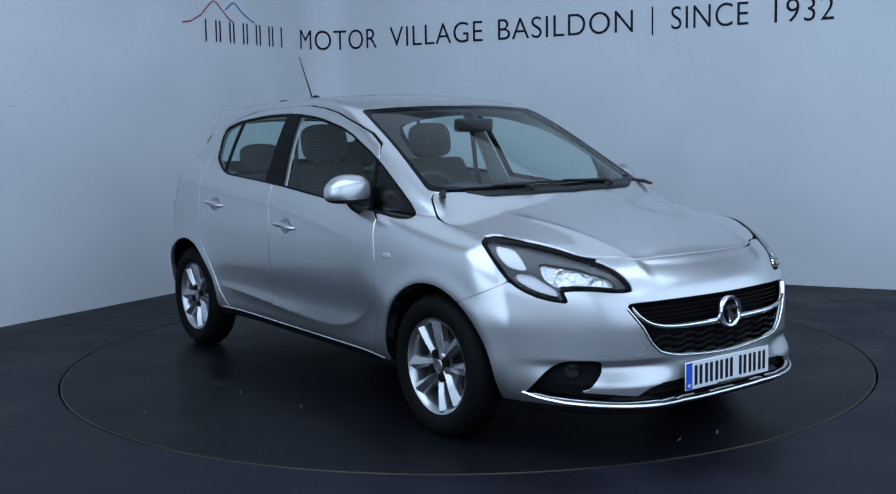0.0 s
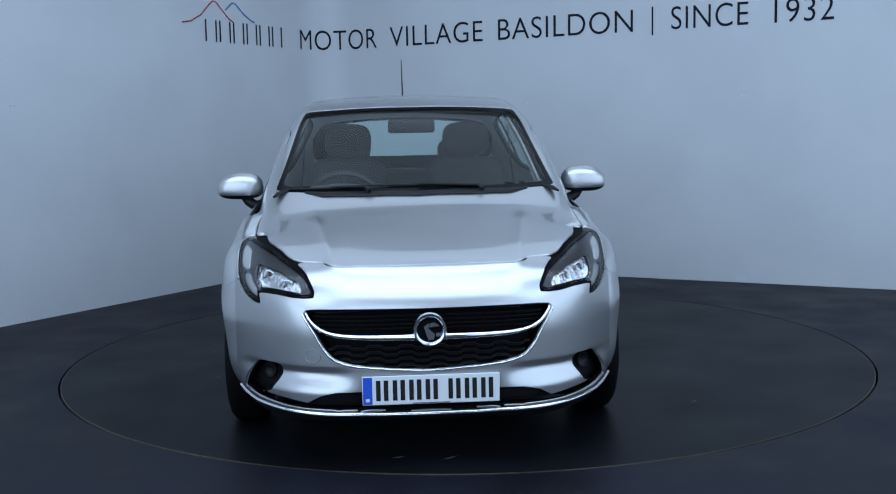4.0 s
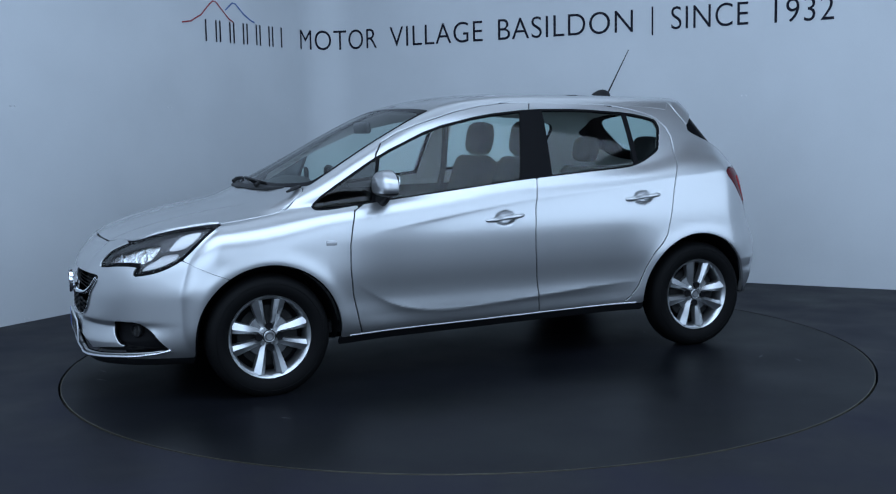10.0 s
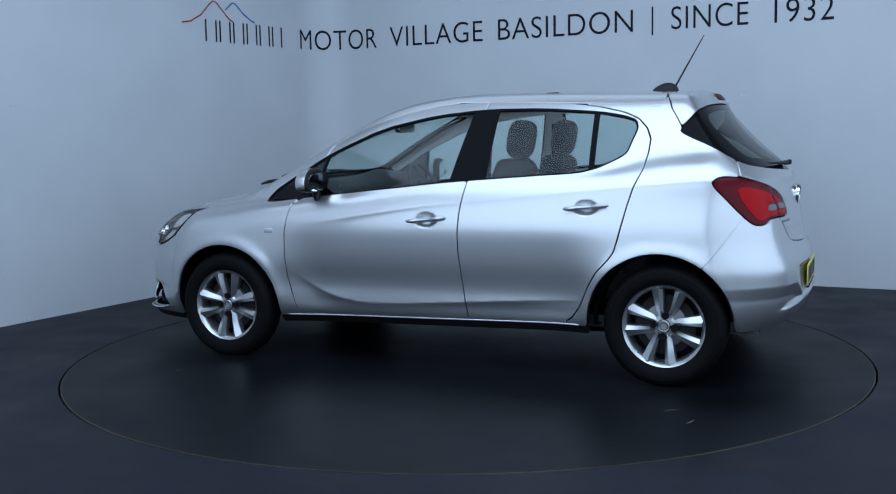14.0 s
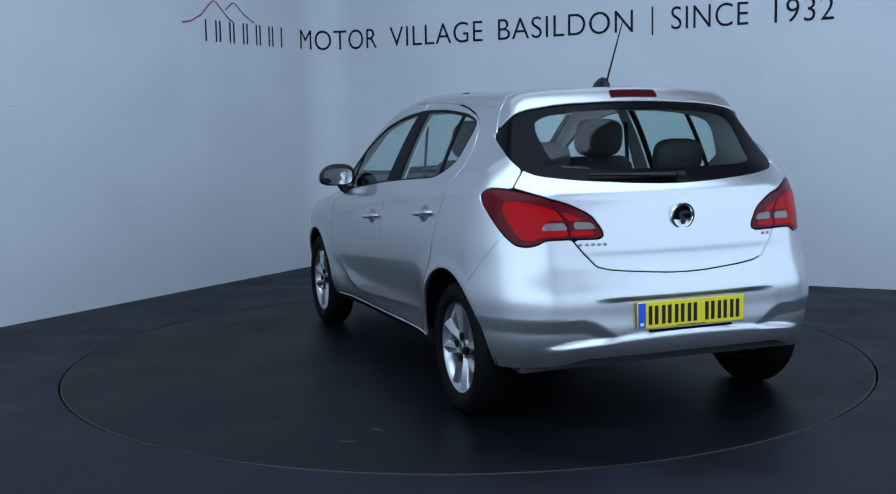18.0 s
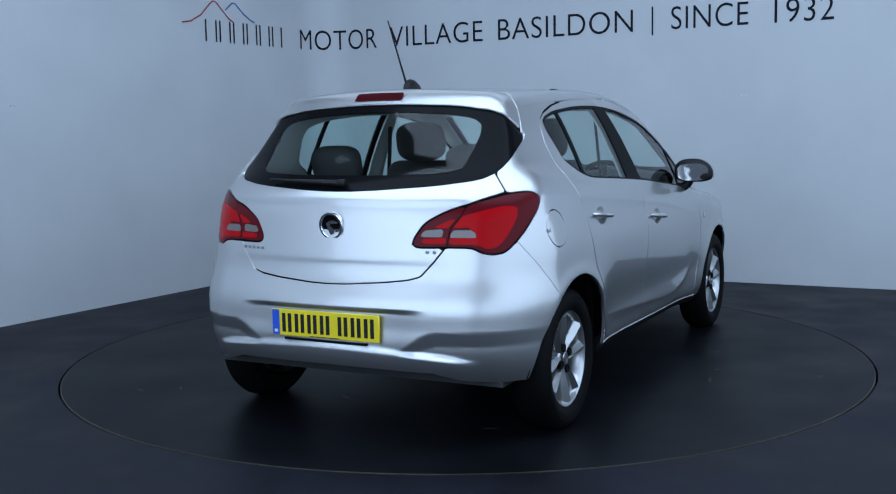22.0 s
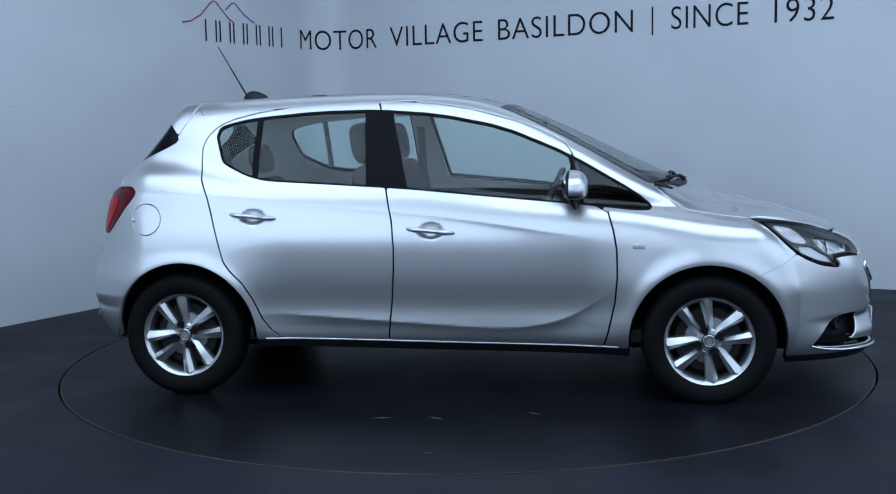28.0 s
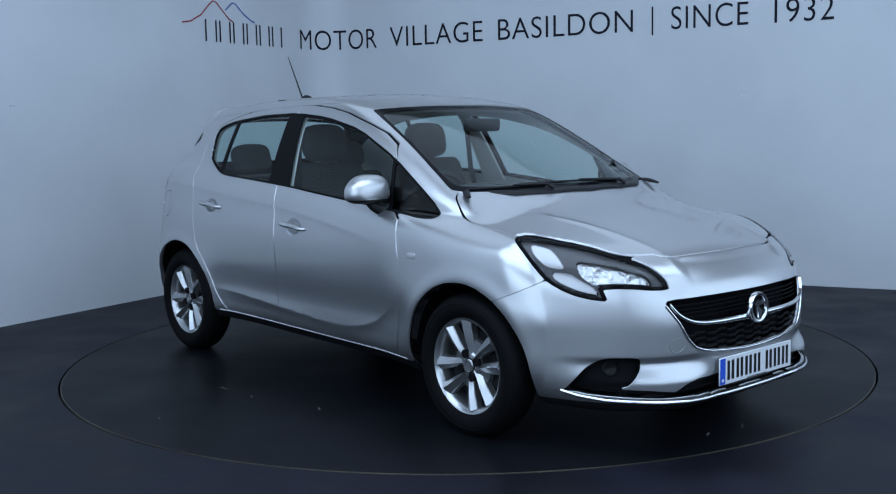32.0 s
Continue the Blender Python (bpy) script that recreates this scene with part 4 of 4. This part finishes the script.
    ring = obj(name, v, f, BADGE_CHROME, parent, "round chrome badge with a plain shape", 50)
    ring.matrix_basis = m
    v, f = lathe([(r * .76, .0), (0, .002)], 40)
    obj("badge_ground", v, f, GLOSSBLACK, ring)
    bm = bmesh.new()
    for pts in (((-.62, .22), (-.28, .46), (.02, .40), (.05, .16), (-.3, .20)), ((.05, .42), (.38, .22), (.30, -.12), (.10, -.66), (-.22, -.60), (-.30, -.28), (-.05, -.05), (.12, .10)), ((-.70, -.18), (-.36, -.22), (-.40, -.46), (-.60, -.40))):
        lo = [bm.verts.new((a * r, .0, b * r)) for a, b in pts]
        hi = [bm.verts.new((a * r * .94, .009, b * r * .94)) for a, b in pts]
        bm.faces.new(hi)
        for i in range(len(pts)):
            k = (i + 1) % len(pts)
            bm.faces.new((lo[i], lo[k], hi[k], hi[i]))
    bmesh.ops.recalc_face_normals(bm, faces=bm.faces)
    part("badge_shape", bm, BADGE_CHROME, ring, "", 40)
    return ring


FWD = Matrix(((0, 1, 0), (-1, 0, 0), (0, 0, 1))).to_4x4()    # the badge's y to the car's x
roundel("front_badge", Matrix.Translation((2.108, 0, .535)) @ FWD, .064, car)
bz = .897
bx = float(tail_at(np.array([0.0]), np.array([bz]))[0][0])
roundel("rear_badge", Matrix.Translation((bx - .004, 0, bz)) @ Matrix(((0, -1, 0), (1, 0, 0), (0, 0, 1))).to_4x4() @ pose(0, 0, 0, -7), .058, hatch)
for k in range(5):                                             # model name as plain bars
    p = tail_at(np.array([34.0 - k * 1.75]), np.array([.795]), .002)[0]
    part("name_bar", box_bm(p[0] - .003, p[0] + .003, p[1] - .008, p[1] + .007, p[2] - .006, p[2] + .006, .002, 1), BADGE, hatch, "small grey metal bar", 40)
for k in range(2):
    p = tail_at(np.array([-31.5 - k * 1.9]), np.array([.800]), .002)[0]
    part("name_bar", box_bm(p[0] - .003, p[0] + .003, p[1] - .008, p[1] + .007, p[2] - .006, p[2] + .006, .002, 1), BADGE, hatch, "small grey metal bar", 40)
# door handles, mirrors, side lamps
for (cx, cz), drs in zip(CUPS, (doors_f, doors_r)):
    for s, d in ((1, drs[0]), (-1, drs[1])):
        t = np.linspace(-1, 1, 17)
        xs = cx - .0 + .108 * t
        zs = cz + .001 - .010 * t
        path = side_at(xs, zs, .018, s)
        path[:, 1] -= s * .022 * np.clip((np.abs(t) - .72) / .28, 0, 1) ** 2
        rad = .0165 * (1 - .35 * np.abs(t) ** 6)
        bar("door_handle", path, rad, PAINT, d, "silver pull handle", 12, .75)
for s in (1, -1):
    p = side_at(np.array([.937]), np.array([.735]), .0, s)[0]
    part("side_indicator", box_bm(p[0] - .028, p[0] + .028, p[1] - .006, p[1] + .004, p[2] - .013, p[2] + .013, .005, 2), WHITELENS, wings[0 if s > 0 else 1], "small clear side indicator", 40)


def egg(c, r, n=24, m=14, shape=None):
    v, f = [], []
    for i in range(m + 1):
        a = math.pi * i / m - math.pi / 2
        for j in range(n):
            b = 2 * math.pi * j / n
            q = np.array([math.cos(a) * math.cos(b), math.cos(a) * math.sin(b), math.sin(a)])
            q = shape(q) if shape else q
            v.append(np.array(c) + q * r)
    for i in range(m):
        for j in range(n):
            k = (j + 1) % n
            f.append((i * n + j, i * n + k, (i + 1) * n + k, (i + 1) * n + j))
    return np.array(v), f


for s in (1, -1):
    # housing: a flattened egg cut square at the back, where the glass sits
    def form(q):
        q = np.sign(q) * np.abs(q) ** .70
        out = max(0.0, q[1] * s)
        if q[0] < 0:
            q[0] *= .34
        q[2] = q[2] * (1.04 - .36 * out ** 2 if q[2] > 0 else .58)
        return q
    c = np.array([.632, s * .870, .998])
    v, f = egg(c, np.array([.078, .112, .082]), 36, 22, form)
    capped = lambda k: k // 36 >= 8 and math.cos(2 * math.pi * (k % 36 + .5) / 36) > -.25
    up_f = [q for k, q in enumerate(f) if capped(k)]
    lo_f = [q for k, q in enumerate(f) if not capped(k)]
    mir = obj("door_mirror", v, lo_f, BLACK, doors_f[0 if s > 0 else 1], "door mirror with silver cap", 60)
    obj("mirror_cap", c + (v - c) * 1.015, up_f, PAINT, mir, "silver cap", 60)
    v2 = [(.0, .088 * math.copysign(abs(math.cos(t)) ** .7, math.cos(t)), .050 * math.copysign(abs(math.sin(t)) ** .7, math.sin(t))) for t in np.linspace(0, 2 * math.pi, 40, endpoint=False)]
    v2 = v2 + [(.004, y_, z_) for _, y_, z_ in v2]
    o = obj("mirror_glass", v2, [tuple(range(40))[::-1], tuple(range(40, 80))] + [(i, (i + 1) % 40, 40 + (i + 1) % 40, 40 + i) for i in range(40)], CHROME, mir, "mirror glass", 30)
    o.matrix_basis = Matrix.Translation(c + [-.0345, 0, .010]) @ pose(0, 0, 0, 0, -7, -8 * s)
    foot = np.array([[.66, s * .765, .915], [.65, s * .80, .918], [.64, s * .832, .938], [.63, s * .845, .962]])
    bar("mirror_foot", foot, [.032, .027, .025, .028], BLACK, mir, "black foot", 10, .7)

p = side_at(np.array([-1.492]), np.array([.868]), .002, -1)[0]
part("flap_lock", box_bm(p[0] - .010, p[0] + .010, p[1] - .006, p[1] + .004, p[2] - .008, p[2] + .008, .004, 2), ALLOY, flap, "small metal lock", 40)
# wipers, aerial, roof plugs
for sx, base_y, tip_y in ((1, .30, -.35), (1, -.22, -.60)):
    ys = np.linspace(base_y, tip_y, 12)
    xs = 1.146 - .30 * (np.abs(ys) ** 2.1) - np.linspace(0, .02, 12)
    pts = []
    for x, y in zip(xs, ys):
        lo, hi = .7, 1.6
        for _ in range(30):
            m_ = (lo + hi) / 2
            lo, hi = (m_, hi) if skin(np.array([x]), np.array([y]), np.array([m_]))[0] < 0 else (lo, m_)
        pts.append((x, y, lo + .005))
    bar("wiper", pts, .0055, BLACK, car, "black windscreen wiper", 6)
    p0 = np.array(pts[0])
    bar("wiper_arm", [p0 + [.055, .0, -.012], p0 + [.03, -.02, .006], np.array(pts[5]) + [.006, 0, .006]], [.012, .008, .005], BLACK, car, "black wiper arm", 6)
bar("cowl_end", [(1.02, .60, 1.008), (1.06, .64, .998), (1.10, .66, .985)], [.010, .017, .009], BLACK, car, "black end of the cowl panel", 8, .6)
bar("cowl_end", [(1.02, -.60, 1.008), (1.06, -.64, .998), (1.10, -.66, .985)], [.010, .017, .009], BLACK, car, "black end of the cowl panel", 8, .6)
pts = tail_at(np.linspace(32, -2, 14), np.linspace(1.074, 1.062, 14), .008)
bar("rear_wiper", pts, np.linspace(.006, .019, 14), BLACK, hatch, "black rear wiper", 8, .7)
p = tail_at(np.array([-2.0]), np.array([1.055]), .02)[0]
part("wiper_pivot", box_bm(p[0] - .012, p[0] + .012, p[1] - .02, p[1] + .02, p[2] - .012, p[2] + .016, .008, 2), BLACK, hatch, "", 40)
# black cowl proud of the windscreen's foot
ys = np.linspace(-.52, .52, 41)
fx = np.interp(np.abs(ys), [0, .24, .43, .60], [1.200, 1.176, 1.128, 1.040])
lo, hi = np.full(41, .7), np.full(41, 1.6)
for _ in range(30):
    m_ = (lo + hi) / 2
    below = skin(fx, ys, m_) < 0
    lo, hi = np.where(below, m_, lo), np.where(below, hi, m_)
fz = lo
ee = np.linspace(0, 2 * math.pi, 12, endpoint=False)
k_ = np.clip((1 - np.abs(ys) / .54) * 5, .12, 1)
v = np.stack([fx[:, None] + .024 * k_[:, None] * np.cos(ee), np.repeat(ys[:, None], 12, 1), fz[:, None] + .002 + .008 * k_[:, None] * np.sin(ee) - .007 * np.cos(ee)], -1).reshape(-1, 3)
f = [(i * 12 + j, i * 12 + (j + 1) % 12, (i + 1) * 12 + (j + 1) % 12, (i + 1) * 12 + j) for i in range(40) for j in range(12)] + [tuple(range(12))[::-1], tuple(range(480, 492))]
obj("cowl", v, f, BLACK, car, "black plastic cowl along the windscreen's foot", 60)
v, f = egg((-1.115, 0, 1.452), np.array([.078, .028, .058]), 20, 12, lambda q: np.array([q[0], q[1], max(q[2], -.2) * (1 - .25 * q[0])]))
aer = obj("aerial", v, f, BLACK, roof_panel, "black roof aerial with a thin rod", 60)
rod = np.linspace(0, 1, 10)[:, None] * np.array([-.160, 0, .282]) + np.array([-1.165, 0, 1.478])
bar("aerial_rod", rod, np.linspace(.0055, .0025, 10), BLACK, aer, "", 8)

# wheels
# darker copy of the alloy silver, puts shade into the recessed webs; also cap ring
WEB = material("wheel_web", (.16, .165, .17), .45, .7, grain=.05, scale=400)
SPOKE = material("wheel_dark", (.006, .006, .007), .6, spec=.08)


def wheel(x, s):
    """A 15-inch alloy wheel with four pairs of spokes and its tyre, the hub at the origin, the face towards +y."""
    hz = .293 if x > 0 else .299
    prof = [(.198, .055), (.215, .072), (.245, .082), (.275, .078), (.293, .062), (.3035, .040), (.304, 0), (.3035, -.040), (.293, -.062), (.27, -.085), (.2, -.075)]
    v, f = lathe(prof, 72)
    rim = [(.188, -.09), (.180, -.02), (.182, .035), (.192, .058), (.2035, .066), (.2055, .060), (.200, .046)]
    rv, rf = lathe(rim[::-1], 72)
    w = obj("wheel", rv, rf, ALLOY, car, "silver alloy wheel with paired spokes", 45)
    turn_ = {1: 0, -1: 23}[s] if x > 0 else {1: -8, -1: 22}[s]
    # the tyre stands flattened on the ground
    rot = np.array(pose(0, 0, 0, 0, turn_, 0))[:3, :3]
    v = np.array(v) @ rot.T
    v[:, 2] = np.maximum(v[:, 2], -hz)
    obj("tyre", v @ rot, f, RUBBER, w, "black rubber tyre", 40)
    for k in range(3):
        v, f = tube([(r_ * math.cos(t), .0825 - abs(r_ - .255) * .3, r_ * math.sin(t)) for r_ in (.228 + .018 * k,) for t in np.linspace(0, 2 * math.pi, 64, endpoint=False)], .0016, 4, closed=True)
        obj("sidewall_rib", v, f, RUBBER, w)
    for k in range(4):
        for side in (-1, 1):
            a0 = math.pi / 2 * k
            rr = np.linspace(.030, .192, 9)
            yy = np.interp(rr, [.03, .07, .12, .192], [.036, .040, .050, .056])
            half = np.interp(rr, [.03, .07, .13, .192], [.015, .019, .026, .034])
            off_ = side * np.interp(rr, [.03, .07, .192], [.020, .031, .060])
            bm = bmesh.new()
            rings = []
            for r_, y_, h_, o_ in zip(rr, yy, half, off_):
                t_ = Vector((math.cos(a0), 0, math.sin(a0)))
                n_ = Vector((-math.sin(a0), 0, math.cos(a0)))
                e_ = math.sqrt(max(r_ * r_ - o_ * o_, 1e-6))
                c_ = t_ * e_ + n_ * o_
                rings.append([bm.verts.new(c_ + n_ * q * h_ + Vector((0, y_ + dy, 0))) for q, dy in ((-1, -.040), (-.92, -.012), (-.84, -.007), (-.22 * side, .010), (.84, -.007), (.92, -.012), (1, -.040))])
            for i in range(8):
                for j in range(6):
                    bm.faces.new((rings[i][j], rings[i][j + 1], rings[i + 1][j + 1], rings[i + 1][j]))
            bm.faces.new(rings[-1])
            bmesh.ops.recalc_face_normals(bm, faces=bm.faces)
            part("spoke", bm, ALLOY, w, "", 12)
        a0 = math.pi / 2 * k
        # slightly proud black disc stands in for a dark bolt hole
        v, f = lathe([(.0180, .036), (.0180, .0535), (.0165, .0545), (.010, .0530), (0, .0530)], 20)
        o = obj("bolt_hole_disc", v, f, SPOKE, w, "", 30)
        o.location = (.052 * math.cos(a0), .002, .052 * math.sin(a0))
        a1 = a0 + math.pi / 4
        v = [(r_ * math.cos(a1 + q), y_, r_ * math.sin(a1 + q)) for r_, y_ in ((.045, .040), (.080, .030), (.108, .024), (.112, .000)) for q in np.linspace(-.60, .60, 9) * (1 if r_ < .1 else .72)]
        obj("spoke_web", v, [(i * 9 + j, i * 9 + j + 1, (i + 1) * 9 + j + 1, (i + 1) * 9 + j) for i in range(3) for j in range(8)], WEB, w, "", 35)
    v, f = lathe([(.058, .018), (.058, .036), (.050, .043), (.03, .046), (0, .046)], 40)
    obj("hub", v, f, ALLOY, w, "", 30)
    v, f = lathe([(.029, .040), (.029, .051), (.026, .0535), (.022, .0525), (0, .0535)], 32)
    cap = obj("hub_cap", v, f, ALLOY, w, "round centre cap", 30)
    v, f = lathe([(.0235, .0532), (.0215, .0546), (.0165, .0546), (.0150, .0532)], 32)
    obj("cap_ring", v, f, WEB, cap, "dark ring round the cap's plain emblem", 30)
    v, f = lathe([(.033, .041), (.033, .0475), (.0295, .0475)], 32)
    obj("cap_gap", v, f, SPOKE, cap, "dark gap round the cap", 30)
    # steel disc coloured near-black, the shade behind the spokes put into its colour
    v, f = lathe([(.150, .004), (.06, .004), (.05, .01)], 40)
    obj("brake_disc", v, f, material("brake_shade", (.010, .010, .010), .5, .6) if "brake_shade" not in bpy.data.materials else bpy.data.materials["brake_shade"], w, "brake disc, near-black for the shade inside the wheel", 30)
    v, f = lathe([(.186, -.03), (.0, -.032)], 40)
    obj("wheel_back", v, f, DARK, w)
    w.matrix_basis = pose(x, s * (.772 if x > 0 else .748), hz, 0, 0, 0 if s > 0 else 180) @ pose(0, 0, 0, 0, turn_, 0)
    return w


for x in (HUB_X, -HUB_X - .012):
    for s in (1, -1):
        wheel(x, s)
        cz, r_ = (.288, .352) if x > 0 else (.300, .354)
        an = np.linspace(-.35, math.pi + .35, 30)
        low_z = .245 if x > 0 else .285
        v = [(x + r_ * math.cos(t), s * (min(float(skin_side(np.array(x + r_ * math.cos(t)), np.array(max(cz + r_ * math.sin(t), low_z)))) - .045, y_)), max(cz + r_ * math.sin(t), low_z)) for y_ in (.90, .50) for t in an]
        v += [(x, s * .50, cz)]
        f = [(i, i + 1, 31 + i, 30 + i) for i in range(29)] + [(30 + i, 31 + i, 60) for i in range(29)]
        obj("arch_liner", v, f, DARK, car, "black wheel arch liner", 60)

# underside
under = box_bm(-1.50, 1.90, -.60, .60, .21, .27, .02, 1)
part("underbody", under, DARK, car, "dark underside")

# ---------- inside ----------
lining = np.maximum.reduce([d_roof + .03, 1.2 - Z])
panel("headlining", lining, HEADLINING, off=-.035, flange=0, label="pale grey headlining")
panel("pillar_trim", np.maximum.reduce([-d_win - .002, .9 - Z, -d_ws + .0, -d_rw - .002, -d_roof - .03, -1.75 - X, X - .90]), PILLAR, off=-.034, flange=0, sides="pair", label="pale grey pillar trim")
panel("door_pillar_trim", np.maximum.reduce([d_win - .03, lean(-.150, -.245), -lean(-.322, -.352)]), PILLAR, off=-.030, flange=.012, sides="pair", label="pale door pillar lining")
panel("door_card", np.maximum.reduce([Z - .94, .30 - Z, np.abs(X + .2) - .85, -d_arch + .03]), CABIN, off=-.06, flange=0, sides="pair", label="dark door trim")
part("cabin_floor", box_bm(-1.7, 1.0, -.70, .70, .26, .32), CABIN, car, "dark cabin floor")


def seat(y, x):
    """A front seat with its headrest on two rods."""
    bm = box_bm(x - .26, x + .26, y - .25, y + .25, .38, .60, .07, 3)
    s_ = part("front_seat", bm, FABRIC, car, "dark cloth front seat", 60)
    bm = bmesh.new()
    box_bm(-.07, .07, -.25, .25, 0, .62, .06, 3, bm=bm)
    for v_ in bm.verts:
        k = v_.co.z / .62
        v_.co.y *= 1 - .14 * max(0, k - .45) / .55
        v_.co.x -= .02 * math.sin(k * 3.1)
    b_ = part("backrest", bm, FABRIC, s_, "", 60)
    b_.matrix_basis = pose(x - .24, y, .52, 0, -18, 0)
    v, f = egg((0, 0, .10), np.array([.058, .140, .105]), 28, 18, lambda q: np.sign(q) * np.abs(q) ** .62)
    h_ = obj("headrest", v, f, FABRIC, s_, "rounded headrest", 70)
    h_.matrix_basis = pose(x - .435, y, 1.118, 0, -10, 0)
    for q in (-.06, .06):
        bar("headrest_rod", [(x - .425, y + q, 1.06), (x - .44, y + q, 1.14)], .007, CHROME, s_)


seat(.355, .055)
seat(-.355, .02)
bench = part("rear_bench", box_bm(-1.05, -.55, -.62, .62, .38, .60, .07, 3), FABRIC, car, "dark cloth rear bench", 60)
o = part("bench_back", box_bm(-.07, .07, -.62, .62, 0, .52, .05, 3), FABRIC, bench, "", 60)
o.matrix_basis = pose(-1.05, 0, .52, 0, -20, 0)
for y in (.36, -.36):
    v, f = egg((0, 0, .085), np.array([.05, .130, .085]), 28, 18, lambda q: np.sign(q) * np.abs(q) ** .6)
    o = obj("headrest", v, f, FABRIC, bench, "rounded headrest", 70)
    o.matrix_basis = pose(-1.20, y, 1.045, 0, -14, 0)
part("parcel_shelf", box_bm(-1.68, -1.24, -.60, .60, .985, 1.005, .006, 1), CABIN, car, "dark parcel shelf", 40)
# dashboard along the windscreen's foot
ys = np.linspace(-.66, .66, 23)
prof = ((1.12, .955), (1.0, .985), (.86, 1.0), (.74, .985), (.66, .93), (.64, .84), (.70, .70), (.78, .55))
v = [(x_ - .10 * y_ * y_, y_, z_ + (.030 * math.exp(-((y_ + .36) / .15) ** 2) if x_ < .9 and z_ > .9 else 0)) for y_ in ys for x_, z_ in prof]
f = [(i * 8 + j, i * 8 + j + 1, (i + 1) * 8 + j + 1, (i + 1) * 8 + j) for i in range(22) for j in range(7)]
obj("dashboard", v, f, CABIN, car, "dark soft dashboard", 50)
v, f = tube([(.185 * math.cos(t), .185 * math.sin(t), 0) for t in np.linspace(0, 2 * math.pi, 48, endpoint=False)], .015, 8, closed=True)
sw = obj("steering_wheel", v, f, CABIN, car, "black steering wheel", 60)
part("wheel_boss", box_bm(-.07, .07, -.055, .055, -.02, .02, .015, 2), CABIN, sw, "", 40)
part("wheel_spoke", box_bm(-.175, .175, -.018, .018, -.008, .008, .005, 1), CABIN, sw, "", 40)
sw.matrix_basis = pose(.50, -.355, .900, 0, -64, 0)
bar("steering_column", [(.50, -.355, .90), (.70, -.355, .80)], [.035, .05], CABIN, car, "", 10)
rvm = part("rear_view_mirror", box_bm(-.015, .015, -.122, .122, -.034, .034, .014, 3), BLACK, car, "black interior mirror under the roof", 50)
rvm.matrix_basis = pose(.48, 0, 1.298, 0, 6, 0)
part("mirror_face", box_bm(-.0165, -.0155, -.112, .112, -.026, .026), CHROME, rvm, "mirror glass")
bar("mirror_stalk", [(.47, 0, 1.325), (.43, 0, 1.362)], .010, BLACK, rvm, "", 8)
for s in (1, -1):
    bar("seat_belt", [(-.30, s * .60, 1.30), (-.29, s * .62, 1.05), (-.24, s * .66, .75)], .022, FABRIC, car, "dark seat belt", 6, .12)

# roof plugs, and scuffs on the turntable's top
for x_, y_ in ((-.62, .50), (-.62, -.50)):
    z_ = float(cabin_top(x_) - cabin_crown(x_) * y_ * y_)
    part("roof_plug", box_bm(x_ - .035, x_ + .035, y_ - .008, y_ + .008, z_ - .006, z_ + .002, .002, 1), BLACK, roof_panel, "small black roof plug", 40)
SCUFF = material("pale_scuff", (.10, .10, .11), .7, grain=.4, scale=300)
for i in range(11):
    r_, a_, l_ = random.uniform(1.2, 2.1), random.uniform(0, 6.28), random.uniform(.012, .035)
    v = [(l_ * u_ * 1.4, w_ * .006, .0012) for u_, w_ in ((-1, 0), (-.3, -1), (.5, -.6), (1, .2), (.2, 1), (-.6, .8))]
    o = obj("scuff_mark", v, [(0, 1, 2, 3, 4, 5)], SCUFF, turntable, "small pale scuff")
    o.matrix_basis = pose(r_ * math.cos(a_), r_ * math.sin(a_), 0, 0, 0, math.degrees(a_) + random.uniform(40, 140))
# pairs of screws along the wall boards
SCREW = material("screw_head", (.70, .71, .73), .4, .6)
for x_, y_ in ((-3.059, 1.176), (-2.335, 2.44), (-1.60, 3.72), (2.25, 2.43), (3.66, 1.73), (.60, 3.26)):
    s_ = s_of(x_, y_)
    for z_ in (.022, 1.50, 2.95):
        for d_ in (-.018, .018):
            p = on_wall(s_ + d_, z_, .0)
            q = on_wall(s_ + d_, z_, 1.0)
            v, f = lathe([(.0075, -.001), (.0075, .002), (.005, .0035), (0, .0035)], 12)
            o = tagged(obj("screw", v, f, SCREW, None, "", 40), "small bright screw head in the wall board", "screw", group="screws in the wall")
            o.matrix_basis = Matrix.Translation(p) @ Vector((q[0] - p[0], q[1] - p[1], 0)).to_track_quat("Y", "Z").to_matrix().to_4x4()


def motions():
    """The turntable and the car on it turn together, clockwise seen from above: at rest, gathering speed, steady, and slowing."""
    turns = ((0, -52.36), (0.3, -52.46), (0.5, -52.53), (0.8, -53.40), (1, -53.98), (1.3, -55.78), (1.5, -56.98), (1.8, -59.88), (2, -61.82), (2.5, -67.73), (3, -73.64), (4, -85.44), (5, -97.28), (6, -109.27), (7, -121.12), (8, -132.88), (9, -144.59), (10, -156.23), (11, -167.69), (12, -178.94), (13, -190.27), (14, -201.90), (15, -213.69), (16, -225.51), (17, -237.27), (18, -249.02), (19, -260.81), (20, -272.65), (21, -284.53), (22, -296.43), (23, -308.33), (24, -320.24), (25, -332.12), (26, -343.92), (27, -355.62), (28, -367.32), (29, -379.00), (30, -390.67), (30.5, -396.51), (31, -402.22), (31.3, -404.45), (31.5, -405.93), (31.8, -407.22), (32, -408.09))
    for thing, off in ((turntable, pose(0, 0, 0)), (car, pose(XO, YO, 0))):
        walk(thing, [(t, pose(0, 0, 0, 0, 0, a) @ off) for t, a in turns])


motions()
